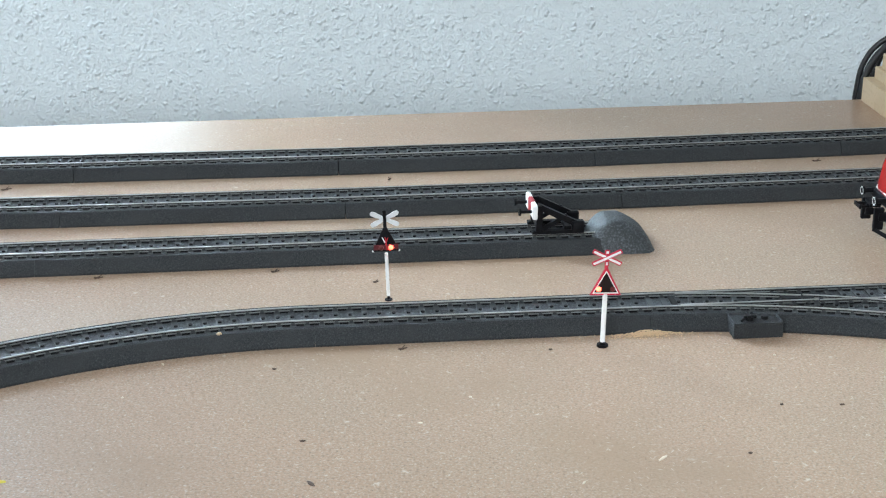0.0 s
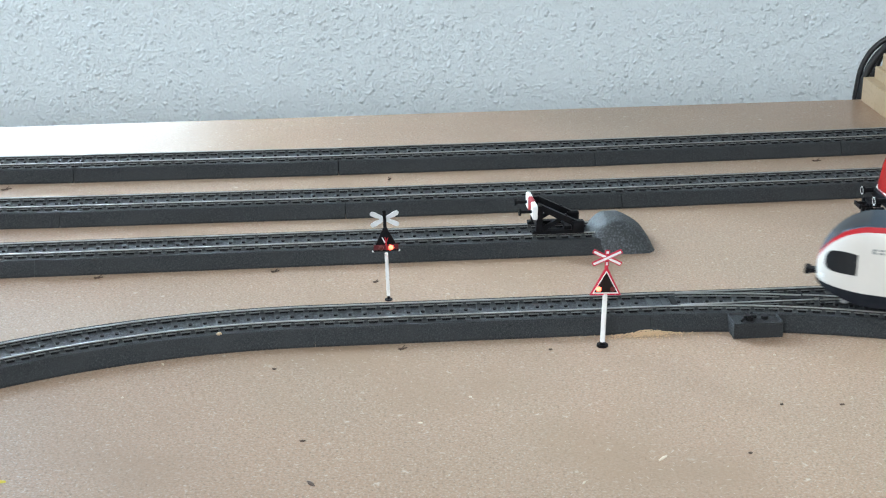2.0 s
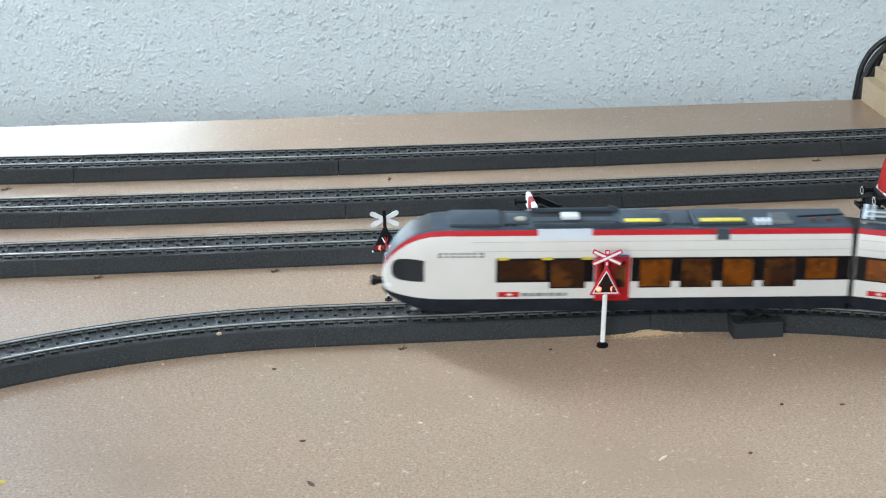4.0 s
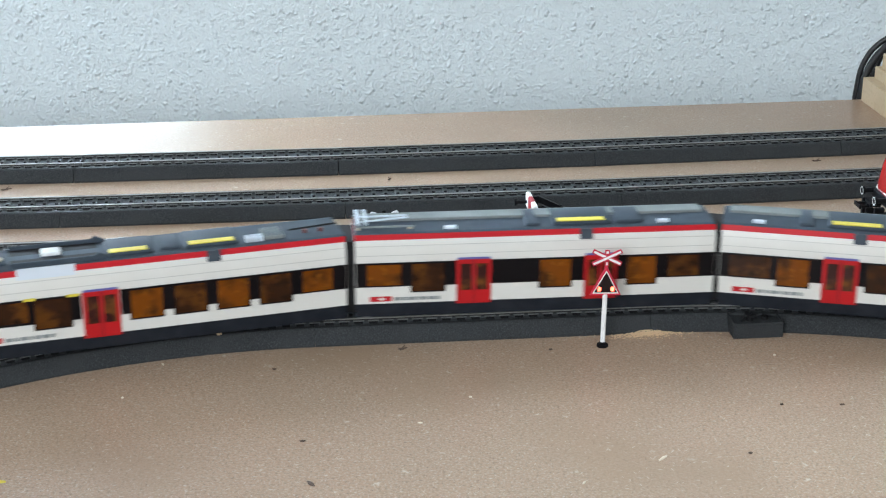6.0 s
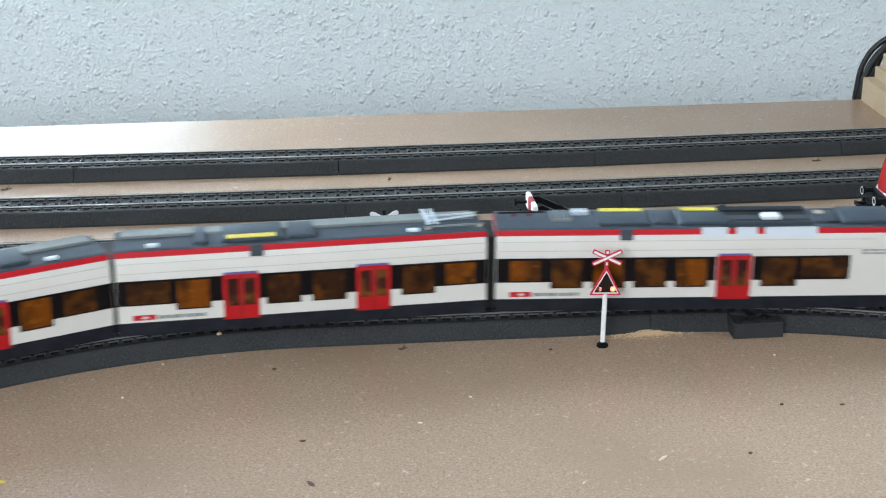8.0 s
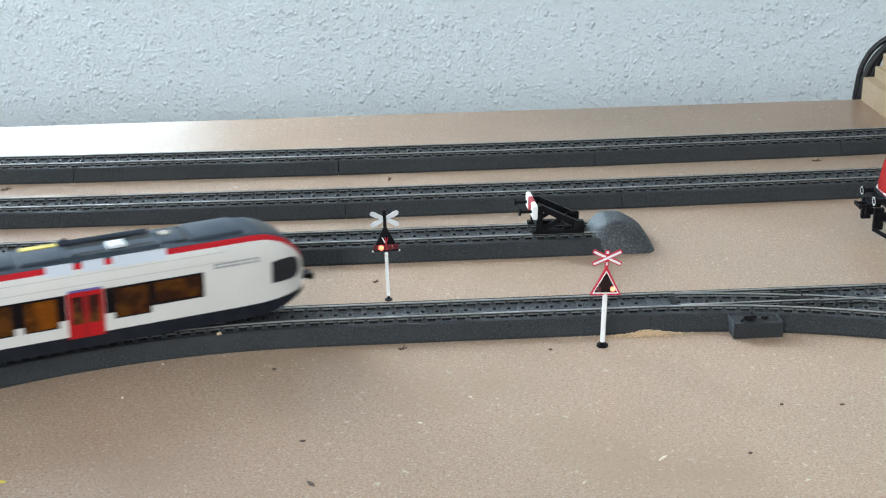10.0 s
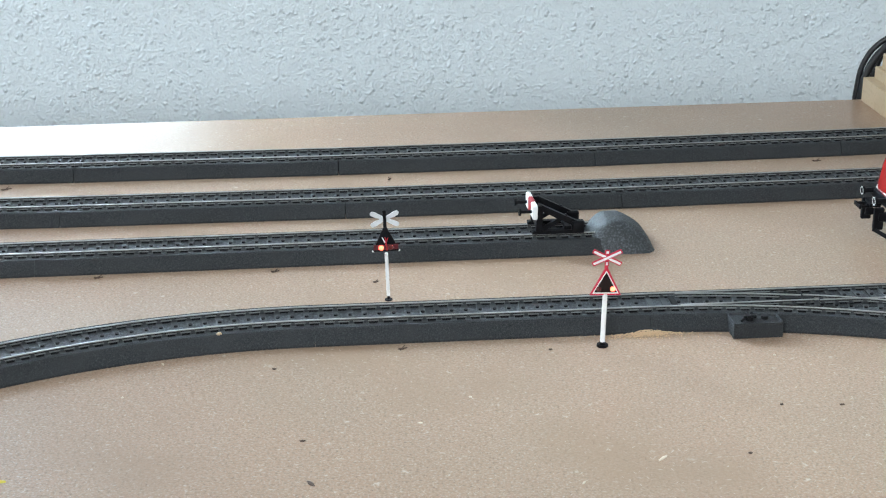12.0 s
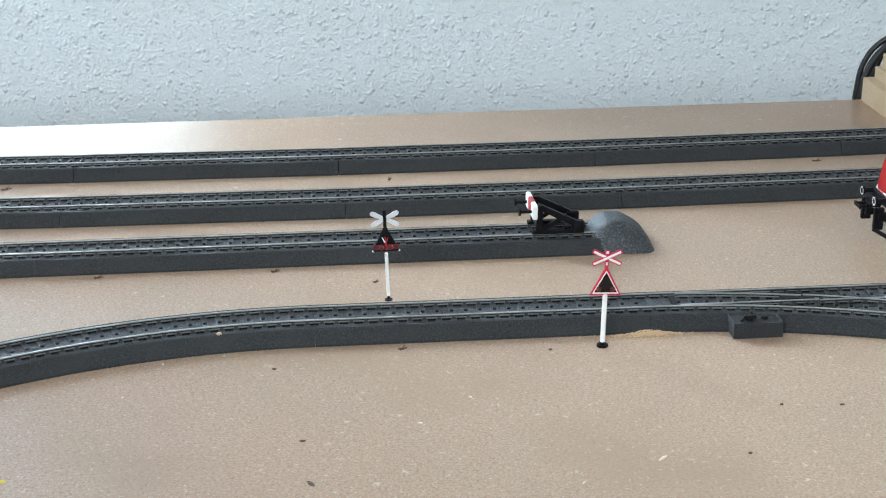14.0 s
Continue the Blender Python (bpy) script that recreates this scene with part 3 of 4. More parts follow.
def crossing_sign(m, seen_front, lean):
    word = "red-edged triangle and cross" if seen_front else "black back and pale cross"
    s = empty("crossing_sign", "level crossing sign on white mast, " + word, "crossing sign", m @ rot(lean, "Y"), "crossing signs")
    if seen_front:
        part("foot", rod((0, 0, 0), (0, 0, 1.2), 2.9, rod((0, 0, 1.2), (0, 0, 2.6), 1.5, seg=14), 18), M_BLACK, s, "round black foot")
        part("mast", rod((0, 0, 1.0), (0, 0, 28.6), 1.25, seg=16), M_WHITE, s, "white mast", smooth=True)
    else:
        part("foot", rod((0, 0, 0), (0, 0, 0.6), 2.1, rod((0, 0, 0.5), (0, 0, 3.6), 0.7, seg=10), 18), M_BLACK, s, "round black foot with a thin pin")
        part("mast", rod((0, 0, 2.6), (0, 0, 27.0), 0.95, seg=16), M_WHITE, s, "white mast", smooth=True)
    part("stem", box(-0.9, 0.9, -0.1, 0.9, 28, 51, 0.2), M_BLACK if not seen_front else M_SIGNRED, s)
    tri = [(-7.9, 28.0), (7.9, 28.0), (0.6, 42.6), (-0.6, 42.6)]
    inner = [(-5.75, 29.75), (5.75, 29.75), (0, 40.3)]
    if seen_front:
        part("triangle", prism(tri, -0.9, 0.3, bevel=0.25), M_SIGNRED, s, "red triangle plate")
        mid = [(-6.6, 29.05), (6.6, 29.05), (0, 41.35)]
        part("white_border", prism(mid, -1.05, -0.85), M_WHITE, s, "thin white border")
        part("face", prism(inner, -1.25, -1.0), M_SIGNBLACK, s, "black face")
    else:
        part("triangle", prism([(-7.3, 28.2), (7.3, 28.2), (1.0, 41.5), (-1.0, 41.5)], -0.9, 0.5, bevel=0.25), M_BLACK, s, "black back of the triangle")
        # an added bar whose red colour stands for the lamps' light on the plate
        part("painted_glow", box(-6.6, 6.6, -1.15, -0.5, 29.2, 32.2, 0.3), M_PAINTEDGLOW, s, "added dark red bar for the lamps' red light on the sign")
        part("lead", rod((-0.3, -1.0, 36.5), (0.6, -1.1, 29.0), 0.3, seg=6), M_RED, s, "thin wire")
        part("lead", rod((1.2, -1.0, 36.0), (-0.4, -1.1, 32.0), 0.3, seg=6), M_RED, s, "thin wire")
        part("lead", rod((-1.8, -1.0, 36.2), (-0.5, -1.1, 33.4), 0.3, seg=6), M_WHITE, s, "thin wire")
        for k in (-1, 1):
            part("border_edge", box(k * 7.0 - 0.5, k * 7.0 + 0.5, -1.0, 0.2, 28.1, 28.9, 0.2), M_WHITE, s, "pale corner of the plate")
    bm_r, bm_w = bmesh.new(), bmesh.new()
    for ang in (26, -26):
        tr = Matrix.Translation((0, 0, 48.0 if seen_front else 45.8)) @ rot(ang, "Y")
        y0, y1 = (-1.0, -0.2) if seen_front else (1.0, 1.8)
        lift = 0.0 if ang > 0 else 0.18
        w = 1.2 if seen_front else 1.25
        if seen_front:
            box(-8.0, 8.0, y0 - lift, y1, -w, w, 0.3, bm_r, tr)
        else:
            leaf = [(-8.2, -0.5), (-7.6, -1.1), (-5.5, -1.3), (-0.6, -0.75), (0.6, -0.75), (5.5, -1.3), (7.6, -1.1), (8.2, -0.5),
                    (8.2, 0.5), (7.6, 1.1), (5.5, 1.3), (0.6, 0.75), (-0.6, 0.75), (-5.5, 1.3), (-7.6, 1.1), (-8.2, 0.5)]
            join(bm_r, prism(leaf, y0 - lift, y1), tr)
        if seen_front:
            box(-7.4, 7.4, y0 - lift - 0.12, y0 - lift + 0.1, -0.58, 0.58, 0, bm_w, tr)
    if seen_front:
        part("cross", bm_r, M_SIGNRED, s, "red edge of the diagonal cross")
        part("cross_face", bm_w, M_WHITE, s, "white face of the diagonal cross")
        part("top_tab", box(-1.2, 1.2, -1.0, -0.2, 49.8, 52.0, 0.2), M_SIGNRED, s)
        part("top_tab_face", box(-0.6, 0.6, -1.15, -0.95, 50.3, 51.5), M_WHITE, s)
        part("low_tab", box(-1.0, 1.0, -1.0, -0.2, 43.6, 46.2, 0.2), M_SIGNRED, s)
        part("low_tab_face", box(-0.5, 0.5, -1.15, -0.95, 44.2, 45.7), M_WHITE, s)
    else:
        part("cross", bm_r, M_MILKY, s, "milky white back of the diagonal cross")
    for k in (-1, 1):
        x = k * (3.5 if seen_front else 2.6)
        LAMPS.append((half_lamp("lamp", pose(x * MM, -0.0009 if seen_front else -0.0012, 0.0315 if seen_front else 0.0305), s), k if seen_front else -k))
    return s


crossing_sign(pose(-0.0291, 0.8103, 0, 0, 0, 4), False, -2.2)
crossing_sign(pose(0.0803, 0.7507, 0, 0, 0, 3), True, 0.7)

# ---- the railcars ----
PROF = [(13.6, 15.2), (20.8, 16.2), (24, 16.4), (30, 16.5), (44, 16.5), (50.2, 16.35), (53.4, 15.3), (57.0, 14.4)]   # z, half width


def half_width(z):
    return float(np.interp(z, [p[0] for p in PROF], [p[1] for p in PROF]))


def nose_w(d):
    return float(np.interp(d, [0, 1.2, 3, 6, 10, 16, 26, 40], [0.10, 0.34, 0.50, 0.64, 0.76, 0.87, 0.96, 1.0]))


def nose_h(d):
    return float(np.interp(d, [0, 0.5, 1.2, 2.7, 5, 8, 12, 17, 24, 32, 40], [0.24, 0.32, 0.39, 0.49, 0.60, 0.71, 0.82, 0.915, 0.98, 1.0, 1.0]))


class Shell:
    """The outer form of one railcar: x0 to x1, with a rounded nose at x0 for the end cars."""

    def __init__(self, x0, x1, nose):
        self.x0, self.x1, self.nose = x0, x1, nose

    def form(self, x):
        d = x - self.x0
        return (nose_w(d), nose_h(d)) if self.nose and d < 40 else (1.0, 1.0)

    def put(self, x, z, side, out=0.0):
        w, h = self.form(x)
        hw = half_width(z) * w + out
        lift = 0.0
        if self.nose and z < 24:
            lift = max(0.0, 1 - (x - self.x0) / 26) ** 1.5 * (24 - z) * 0.75
        zz = z + lift if z < 24 else 24 + (z - 24) * h
        return (x, side * hw, zz)

    def stations(self):
        if self.nose:
            return [self.x0 + d for d in (0, 0.5, 1.2, 2, 3, 4.5, 6, 8, 10, 13, 16, 20, 24, 28, 32, 36, 40)] + [self.x0 + 120, self.x1]
        return [self.x0, self.x0 + 20, self.x1 - 20, self.x1]

    def band(self, zs, close=True):
        """The skin between heights zs, round both sides, closed across top and bottom and at the ends."""
        ring = [(z, -1) for z in zs] + [(z, 1) for z in reversed(zs)]
        verts, faces, k = [], [], len(ring)
        st = self.stations()
        for x in st:
            verts += [self.put(x, z, side) for z, side in ring]
        for i in range(len(st) - 1):
            for j in range(k):
                faces.append((i * k + j, i * k + (j + 1) % k, (i + 1) * k + (j + 1) % k, (i + 1) * k + j))
        faces.append(tuple(reversed(range(k))))
        faces.append(tuple(range((len(st) - 1) * k, len(st) * k)))
        return verts, faces

    def panel(self, xs, low, high, side, out=0.3):
        """A thin plate that follows the skin; low and high are heights at the places xs."""
        verts, faces = [], []
        for x, a, b in zip(xs, low, high):
            zs = [a + (b - a) * k / 3 for k in range(4)]
            verts += [self.put(x, z, side, out) for z in zs] + [self.put(x, z, side, -0.3) for z in zs]
        n = len(xs)
        for i in range(n - 1):
            p, q = i * 8, i * 8 + 8
            for k in range(3):
                faces.append((p + k, q + k, q + k + 1, p + k + 1))
            faces += [(p, p + 4, q + 4, q), (p + 3, q + 3, q + 7, p + 7)]
        for p in (0, (n - 1) * 8):
            faces += [(p + k, p + k + 1, p + 5 + k, p + 4 + k) for k in range(3)]
        return verts, faces


def skin(name, geo, mat, parent, label="", smooth=False):
    bm = bmesh.new()
    vs = [bm.verts.new(v) for v in geo[0]]
    for f in geo[1]:
        if len(set(f)) > 2:
            bm.faces.new([vs[i] for i in f])
    return part(name, bm, mat, parent, label, smooth)


def flat_panel(sh, name, a, b, z0, z1, side, mat, parent, label="", out=0.3):
    return skin(name, sh.panel([a, (a + b) / 2, b], [z0] * 3, [z1] * 3, side, out), mat, parent, label)


def add_door(sh, a, b, side, car):
    d = flat_panel(sh, "door", a, b, 19.6, 43.4, side, M_DOOR, car, "red double door", 0.45)
    mid = (a + b) / 2
    for p, q in ((a + 1.9, mid - 1.2), (mid + 1.2, b - 1.9)):
        flat_panel(sh, "door_pane", p, q, 27.0, 41.0, side, M_DOORGLASS, d, "narrow tinted pane", 0.6)
    flat_panel(sh, "door_seam", mid - 0.2, mid + 0.2, 20, 43, side, M_SKIRT, d, "", 0.55)
    flat_panel(sh, "lilac_strip", a + 0.5, b - 0.5, 43.4, 44.4, side, M_LILAC, d, "violet strip over the door", 0.5)


def add_window(sh, a, b, side, car, mat, low=26.6):
    w = flat_panel(sh, "window", a, b, low, 42.4, side, M_BAND, car, "dark framed window", 0.42)
    flat_panel(sh, "pane", a + 0.7, b - 0.7, low + 0.8, 41.8, side, mat, w, "brown tinted pane", 0.52)


def emblem_and_print(sh, x, side, car, way):
    """A red plate with a white figure, then one line of grey bars in place of small print; way is its reading direction along x."""
    def plate(name, p, q, z0, z1, mat, parent, label, out):
        p, q = sorted((x + way * p, x + way * q))
        return flat_panel(sh, name, p, q, z0, z1, side, mat, parent, label, out)

    red = plate("emblem", 0, 11, 22.0, 24.7, M_STRIPE, car, "small red emblem", 0.2)
    plate("emblem_figure", 4.2, 7.6, 23.0, 23.7, M_BODY, red, "white figure on the emblem", 0.3)
    plate("emblem_figure", 5.4, 6.4, 22.4, 24.3, M_BODY, red, "white figure on the emblem", 0.34)
    k = 12.2
    for wide in (3.4, 2.2, 4.0, 1.6, 2.8, 3.6, 1.8):
        plate("small_print", k, k + wide, 22.3, 24.1, M_TEXT, car, "grey bar in place of small print", 0.16)
        k += wide + 0.6


def bogie(name, x, parent):
    b = part(name, box(x - 17, x + 17, -9.5, 9.5, 13, 18, 1.0), M_SKIRT, parent, "dark bogie frame")
    for k in (-9.5, 9.5):
        for side in (-1, 1):
            bm = rod((x + k, side * 7.3, 15.3), (x + k, side * 9.0, 15.3), 5.0, seg=20)
            rod((x + k, side * 6.9, 15.3), (x + k, side * 7.5, 15.3), 5.5, bm, 20)
            part("wheel", bm, M_METAL, b, "dark steel wheel")
        part("side_frame", box(x + k - 4, x + k + 4, -12.2, -9.6, 12.2, 17, 0.8), M_SKIRT, b)
    return b


def pantograph(x0, x1, parent):
    p = part("pantograph", box(x0, x1, -9, -8, 58.6, 59.3), M_ROOFGREY, parent, "folded grey pantograph")
    part("pantograph_rail", box(x0, x1, 8, 9, 58.6, 59.3), M_ROOFGREY, p)
    for y in (-4, 4):
        part("pantograph_arm", rod((x0 + 2, y, 60), (x1 - 3, y * 0.4, 61.2), 0.5, seg=6), M_PANEL, p)
    part("contact_strip", box(x0 + 1, x0 + 3, -11, 11, 60.8, 61.6, 0.2), M_PANEL, p, "pale contact strip")
    part("contact_strip", box(x0 + 5, x0 + 6.5, -11, 11, 60.8, 61.6, 0.2), M_PANEL, p, "pale contact strip")
    for k in (x0 + 2, x1 - 2):
        for y in (-8.5, 8.5):
            part("insulator", rod((k, y, 57), (k, y, 58.8), 1.0, seg=8), M_BEIGE, p)


def roof_box(a, b, y0, y1, z0, z1, car, mat=None, bevel=1.2, name="roof_box", label="dark roof equipment box"):
    return part(name, box(a, b, y0, y1, z0, z1, bevel, seg=2), mat or M_ROOF, car, label, smooth=True)


def car_base(name, label, x0, x1, nose):
    car = empty(name, label, "model railcar", group="railcars of the train")
    sh = Shell(x0, x1, nose)
    skin("skirt", sh.band([13.6, 17, 20.8]), M_SKIRT, car, "dark blue-grey skirt", True)
    skin("body", sh.band([20.8, 24, 30, 37, 44, 50.2, 53.4, 54.2]), M_BODY, car, "cream white bodyside", True)
    for z in (46.4, 51.2):
        for side in (-1, 1):
            flat_panel(sh, "panel_groove", x0 + (45 if nose else 1), x1 - 1, z, z + 0.28, side, M_GROOVE, car, "fine horizontal panel line", 0.06)
    skin("stripe", sh.band([54.2, 57.0]), M_STRIPE, car, "red stripe under the roof", True)
    # the roof: a shallow dark lid that follows the stripe
    verts, faces = [], []
    lat = [-1, -0.93, -0.8, -0.4, 0, 0.4, 0.8, 0.93, 1]
    rise = [0, 0.5, 0.5, 0.7, 0.9, 0.7, 0.5, 0.5, 0]
    st = sh.stations()
    for x in st:
        w, h = sh.form(x)
        for a, r in zip(lat, rise):
            verts.append((x, a * 14.4 * w, 24 + 33 * h + r * (0.3 + 0.7 * w)))
    k = len(lat)
    for i in range(len(st) - 1):
        for j in range(k - 1):
            faces.append((i * k + j, i * k + j + 1, (i + 1) * k + j + 1, (i + 1) * k + j))
    skin("roof", (verts, faces), M_ROOF, car, "dark blue-grey roof", True)
    return car, sh


def end_car():
    L = 240.0
    car, sh = car_base("railcar", "white end car with rounded nose, red doors and red stripe", -L, -3.9, True)
    X = lambda d: d - L
    for side in (-1, 1):
        ds = [4.6, 5.2, 6.2, 8, 12, 17, 21]
        skin("cab_window", sh.panel([X(d) for d in ds], [39.5, 37.0, 34.8, 32.8, 31.3, 30.6, 30.4], [45.0, 47.6, 48.8, 48.3, 45.8, 43.6, 42.2], side, 0.35),
             M_CABGLASS, car, "dark cab side window")
        flat_panel(sh, "lettering", X(28), X(51), 43.3, 46.0, side, M_TEXT, car, "row of grey bars in place of lettering", 0.16)
        for a, b in ((30.2, 31.4), (33.4, 34.4), (36.6, 37.6), (39.0, 39.5), (41.0, 41.8), (44.2, 45.0), (47.4, 48.4)):
            flat_panel(sh, "lettering_gap", X(a), X(b), 43.2, 46.2, side, M_BODY, car, "", 0.19)
        flat_panel(sh, "lettering_gap", X(29), X(50.4), 44.4, 45.0, side, M_BODY, car, "", 0.20)
        flat_panel(sh, "window_band", X(57), X(106.4), 30.0, 42.8, side, M_BAND, car, "black window band")
        flat_panel(sh, "window_band", X(125), X(235.9), 30.0, 42.8, side, M_BAND, car, "black window band")
        add_window(sh, X(58), X(82.5), side, car, M_GLASS, 30.6)
        add_window(sh, X(84), X(102), side, car, M_GLASS)
        for i, (a, b) in enumerate(((129, 145.5), (150, 166.5), (171, 187.5), (192, 208.5), (213, 229.5))):
            add_window(sh, X(a), X(b), side, car, M_GLASS_ORANGE if i % 2 == 0 else M_GLASS, 26.6 if i < 4 else 30.0)
        add_door(sh, X(107), X(124.5), side, car)
        if side < 0:
            for a in (58, 80, 100):
                flat_panel(sh, "yellow_mark", X(a), X(a + 5.5), 42.0, 43.2, side, M_YELLOW, car, "yellow class mark", 0.6)
        emblem_and_print(sh, X(58) if side < 0 else X(229), side, car, -side)
        flat_panel(sh, "sensor", X(167.5), X(174), 52.0, 57.0, side, M_ROOF, car, "dark box on the stripe", 0.8)
        skin("headlight", sh.panel([X(1.6), X(3), X(4.6)], [26.6, 26.2, 26.0], [29.6, 29.8, 29.6], side, 0.3), M_GREYWHITE, car, "pale headlight")
    flat_panel(sh, "pale_grille", X(78), X(105), 52.6, 57.6, -1, M_PANEL, car, "pale grey grille", 0.5)
    for a, b in ((74.5, 101), (105, 115.5), (120, 133)):
        flat_panel(sh, "pale_grille", X(a), X(b), 52.6, 57.6, 1, M_PANEL, car, "pale grey grille", 0.5)
    wd = [7, 9, 12, 16, 20, 25]
    wv, wf = [], []
    for d in wd:
        w, h = nose_w(d), nose_h(d)
        for a in (-0.86, -0.43, 0, 0.43, 0.86):
            wv.append((X(d), a * 14.4 * w, 24 + 33 * h + 0.55 + (1 - abs(a)) * 0.6))
    for i in range(len(wd) - 1):
        wf += [(i * 5 + j, i * 5 + j + 1, i * 5 + j + 6, i * 5 + j + 5) for j in range(4)]
    skin("windscreen", (wv, wf), M_CABGLASS, car, "dark windscreen", True)
    # coupler and plough
    part("coupler", join(box(X(-4), X(4), -2.5, 2.5, 24.0, 26.4, 0.5), box(X(-6), X(-3), -3.5, 3.5, 23.4, 27.0, 0.6)), M_BLACK, car, "black coupler")
    part("plough", box(X(14), X(18), -11, 11, 12.2, 16.0, 0.8), M_METAL, car, "grey rail guard")
    # roof equipment
    roof_box(X(34), X(60), -11, 11, 57, 59.6, car)
    roof_box(X(62), X(74), -8, 8, 57, 58.8, car)
    for y in (-1, 1):
        part("roof_wall", box(X(76), X(118), y * 11.4 - 0.6, y * 11.4 + 0.6, 57, 59.6, 0.3), M_ROOF, car)
    part("roof_well", box(X(76), X(118), -10.8, 10.8, 57.4, 57.8), M_STUD, car, "black roof well")
    part("horn_disc", rod((X(70), -3, 58.4), (X(70), -3, 59.4), 2.8, seg=16), M_BEIGE, car, "beige disc")
    part("white_box", box(X(91), X(100), -2, 5, 57.8, 59.8, 0.4), M_GREYWHITE, car, "white roof unit")
    roof_box(X(121), X(143), -10.5, 10.5, 57, 59.4, car)
    part("yellow_strip", box(X(122), X(140), -10.0, -5.6, 59.3, 59.75), M_YELLOW, car, "yellow warning strip")
    roof_box(X(146), X(156), -9, 9, 57, 59.2, car)
    roof_box(X(158), X(184), -10.5, 10.5, 57, 59.4, car)
    part("yellow_strip", box(X(160), X(182), -10.0, -5.6, 59.3, 59.75), M_YELLOW, car, "yellow warning strip")
    for y in (-11.4, 11.4):
        part("slanted_screen", prism([(X(112), 57.2), (X(124), 57.2), (X(121), 59.4), (X(117), 61.0)], y - 0.5, y + 0.5), M_ROOF, car, "dark slanted screen")
    for a in (61.5, 65.0):
        part("cable_tray", box(X(a), X(a + 2.2), -9.5, 9.5, 57.4, 58.6, 0.3), M_STUD, car)
    for k in range(3):
        part("pale_fin", box(X(188 + k * 3.0), X(190 + k * 3.0), -11, -5, 57.4, 59.7, 0.3), M_PANEL, car, "pale blue-grey fin")
    roof_box(X(197), X(207), -9.5, 4, 57, 59.4, car, M_ROOFGREY, 0.8, "pale_unit", "lighter grey roof unit")
    for k in range(4):
        part("louvre", box(X(198 + k * 2.4), X(199 + k * 2.4), -9, 3.5, 59.4, 59.7), M_ROOF, car)
    for k in (218, 226):
        part("insulator", rod((X(k), -5, 57.5), (X(k), -5, 59.4), 1.1, seg=10), M_BROWN, car, "red-brown insulator")
    part("cable_run", rod((X(210), -5, 59.8), (X(234), -3, 60.2), 0.5, seg=6), M_STUD, car)
    bogie("bogie", X(56), car)
    return car


def middle_car(bays, doors, name_label, pant, plain=()):
    car, sh = car_base("railcar", name_label, 3.9, 186.1, False)
    for side in (-1, 1):
        flat_panel(sh, "window_band", 4.1, 185.9, 30.0, 42.8, side, M_BAND, car, "black window band")
        for i, (a, b, low, orange) in enumerate(bays):
            add_window(sh, a, b, side, car, M_GLASS_ORANGE if orange else M_GLASS, low)
        for a, b in doors:
            add_door(sh, a, b, side, car)
        emblem_and_print(sh, 11.0 if side < 0 else 179.0, side, car, -side)
        c = 120.0 if pant < 95 else 72.0
        flat_panel(sh, "sensor", c - 3.2, c + 3.2, 52.0, 57.0, side, M_ROOF, car, "dark box on the stripe", 0.8)
    c = 120.0 if pant < 95 else 72.0
    part("roof_walk", box(7, 183, 2.0, 11.5, 57.3, 59.2, 0.3), M_ROOFGREY, car, "light grey ribbed roof deck")
    roof_box(c - 30, c - 23, -10.5, 10.5, 57, 59.4, car)
    roof_box(c - 16, c + 14, -10.5, 10.5, 57, 59.6, car)
    part("yellow_strip", box(c - 14, c + 10, -10.2, -5.6, 59.5, 59.9), M_YELLOW, car, "yellow warning strip")
    roof_box(c + 16, c + 30, -10.0, 10.0, 57, 59.4, car)
    for k in (52, 160) if pant < 95 else (22, 150):
        roof_box(k - 3, k + 3, -11.5, -8.5, 57.5, 59.0, car, M_PANEL, 0.5, "small_unit", "small pale roof unit")
    pantograph(*((4, 34) if pant < 95 else (156, 186)), car)
    # gangways and the shared bogie at the car's start
    part("gangway", box(-4.3, 4.3, -12.8, 12.8, 15, 53, 0.3), M_STUD, car, "black gangway bellows")
    part("underframe", box(40, 150, -13, 13, 12.4, 15, 0.5), M_SKIRT, car)
    bogie("bogie", 0, car)
    return car


CAR_A = end_car()
CAR_B = middle_car([(9, 27.5, 30.0, 1), (31.5, 49, 26.6, 0), (96, 113, 26.6, 1), (140.5, 156.5, 26.6, 1), (161.5, 178.5, 30.0, 0)],
                   [(54.5, 72), (119.3, 135.8)], "white middle car with red doors, dark windows and a folded pantograph", 20)
CAR_C = middle_car([(8, 30, 30.0, 0), (32, 49, 26.6, 1), (76, 93, 26.6, 0), (98.5, 115.5, 26.6, 0), (143, 160, 26.6, 0), (164.5, 181, 30.0, 1)],
                   [(55, 72.5), (120.5, 137.5)], "white middle car with red doors and amber-lit windows", 170)
CAR_D = copy_thing(CAR_A, Matrix())
part("gangway", box(-4.3, 4.3, -12.8, 12.8, 15, 53, 0.3), M_STUD, CAR_D, "black gangway bellows")
bogie("bogie", 0, CAR_D)


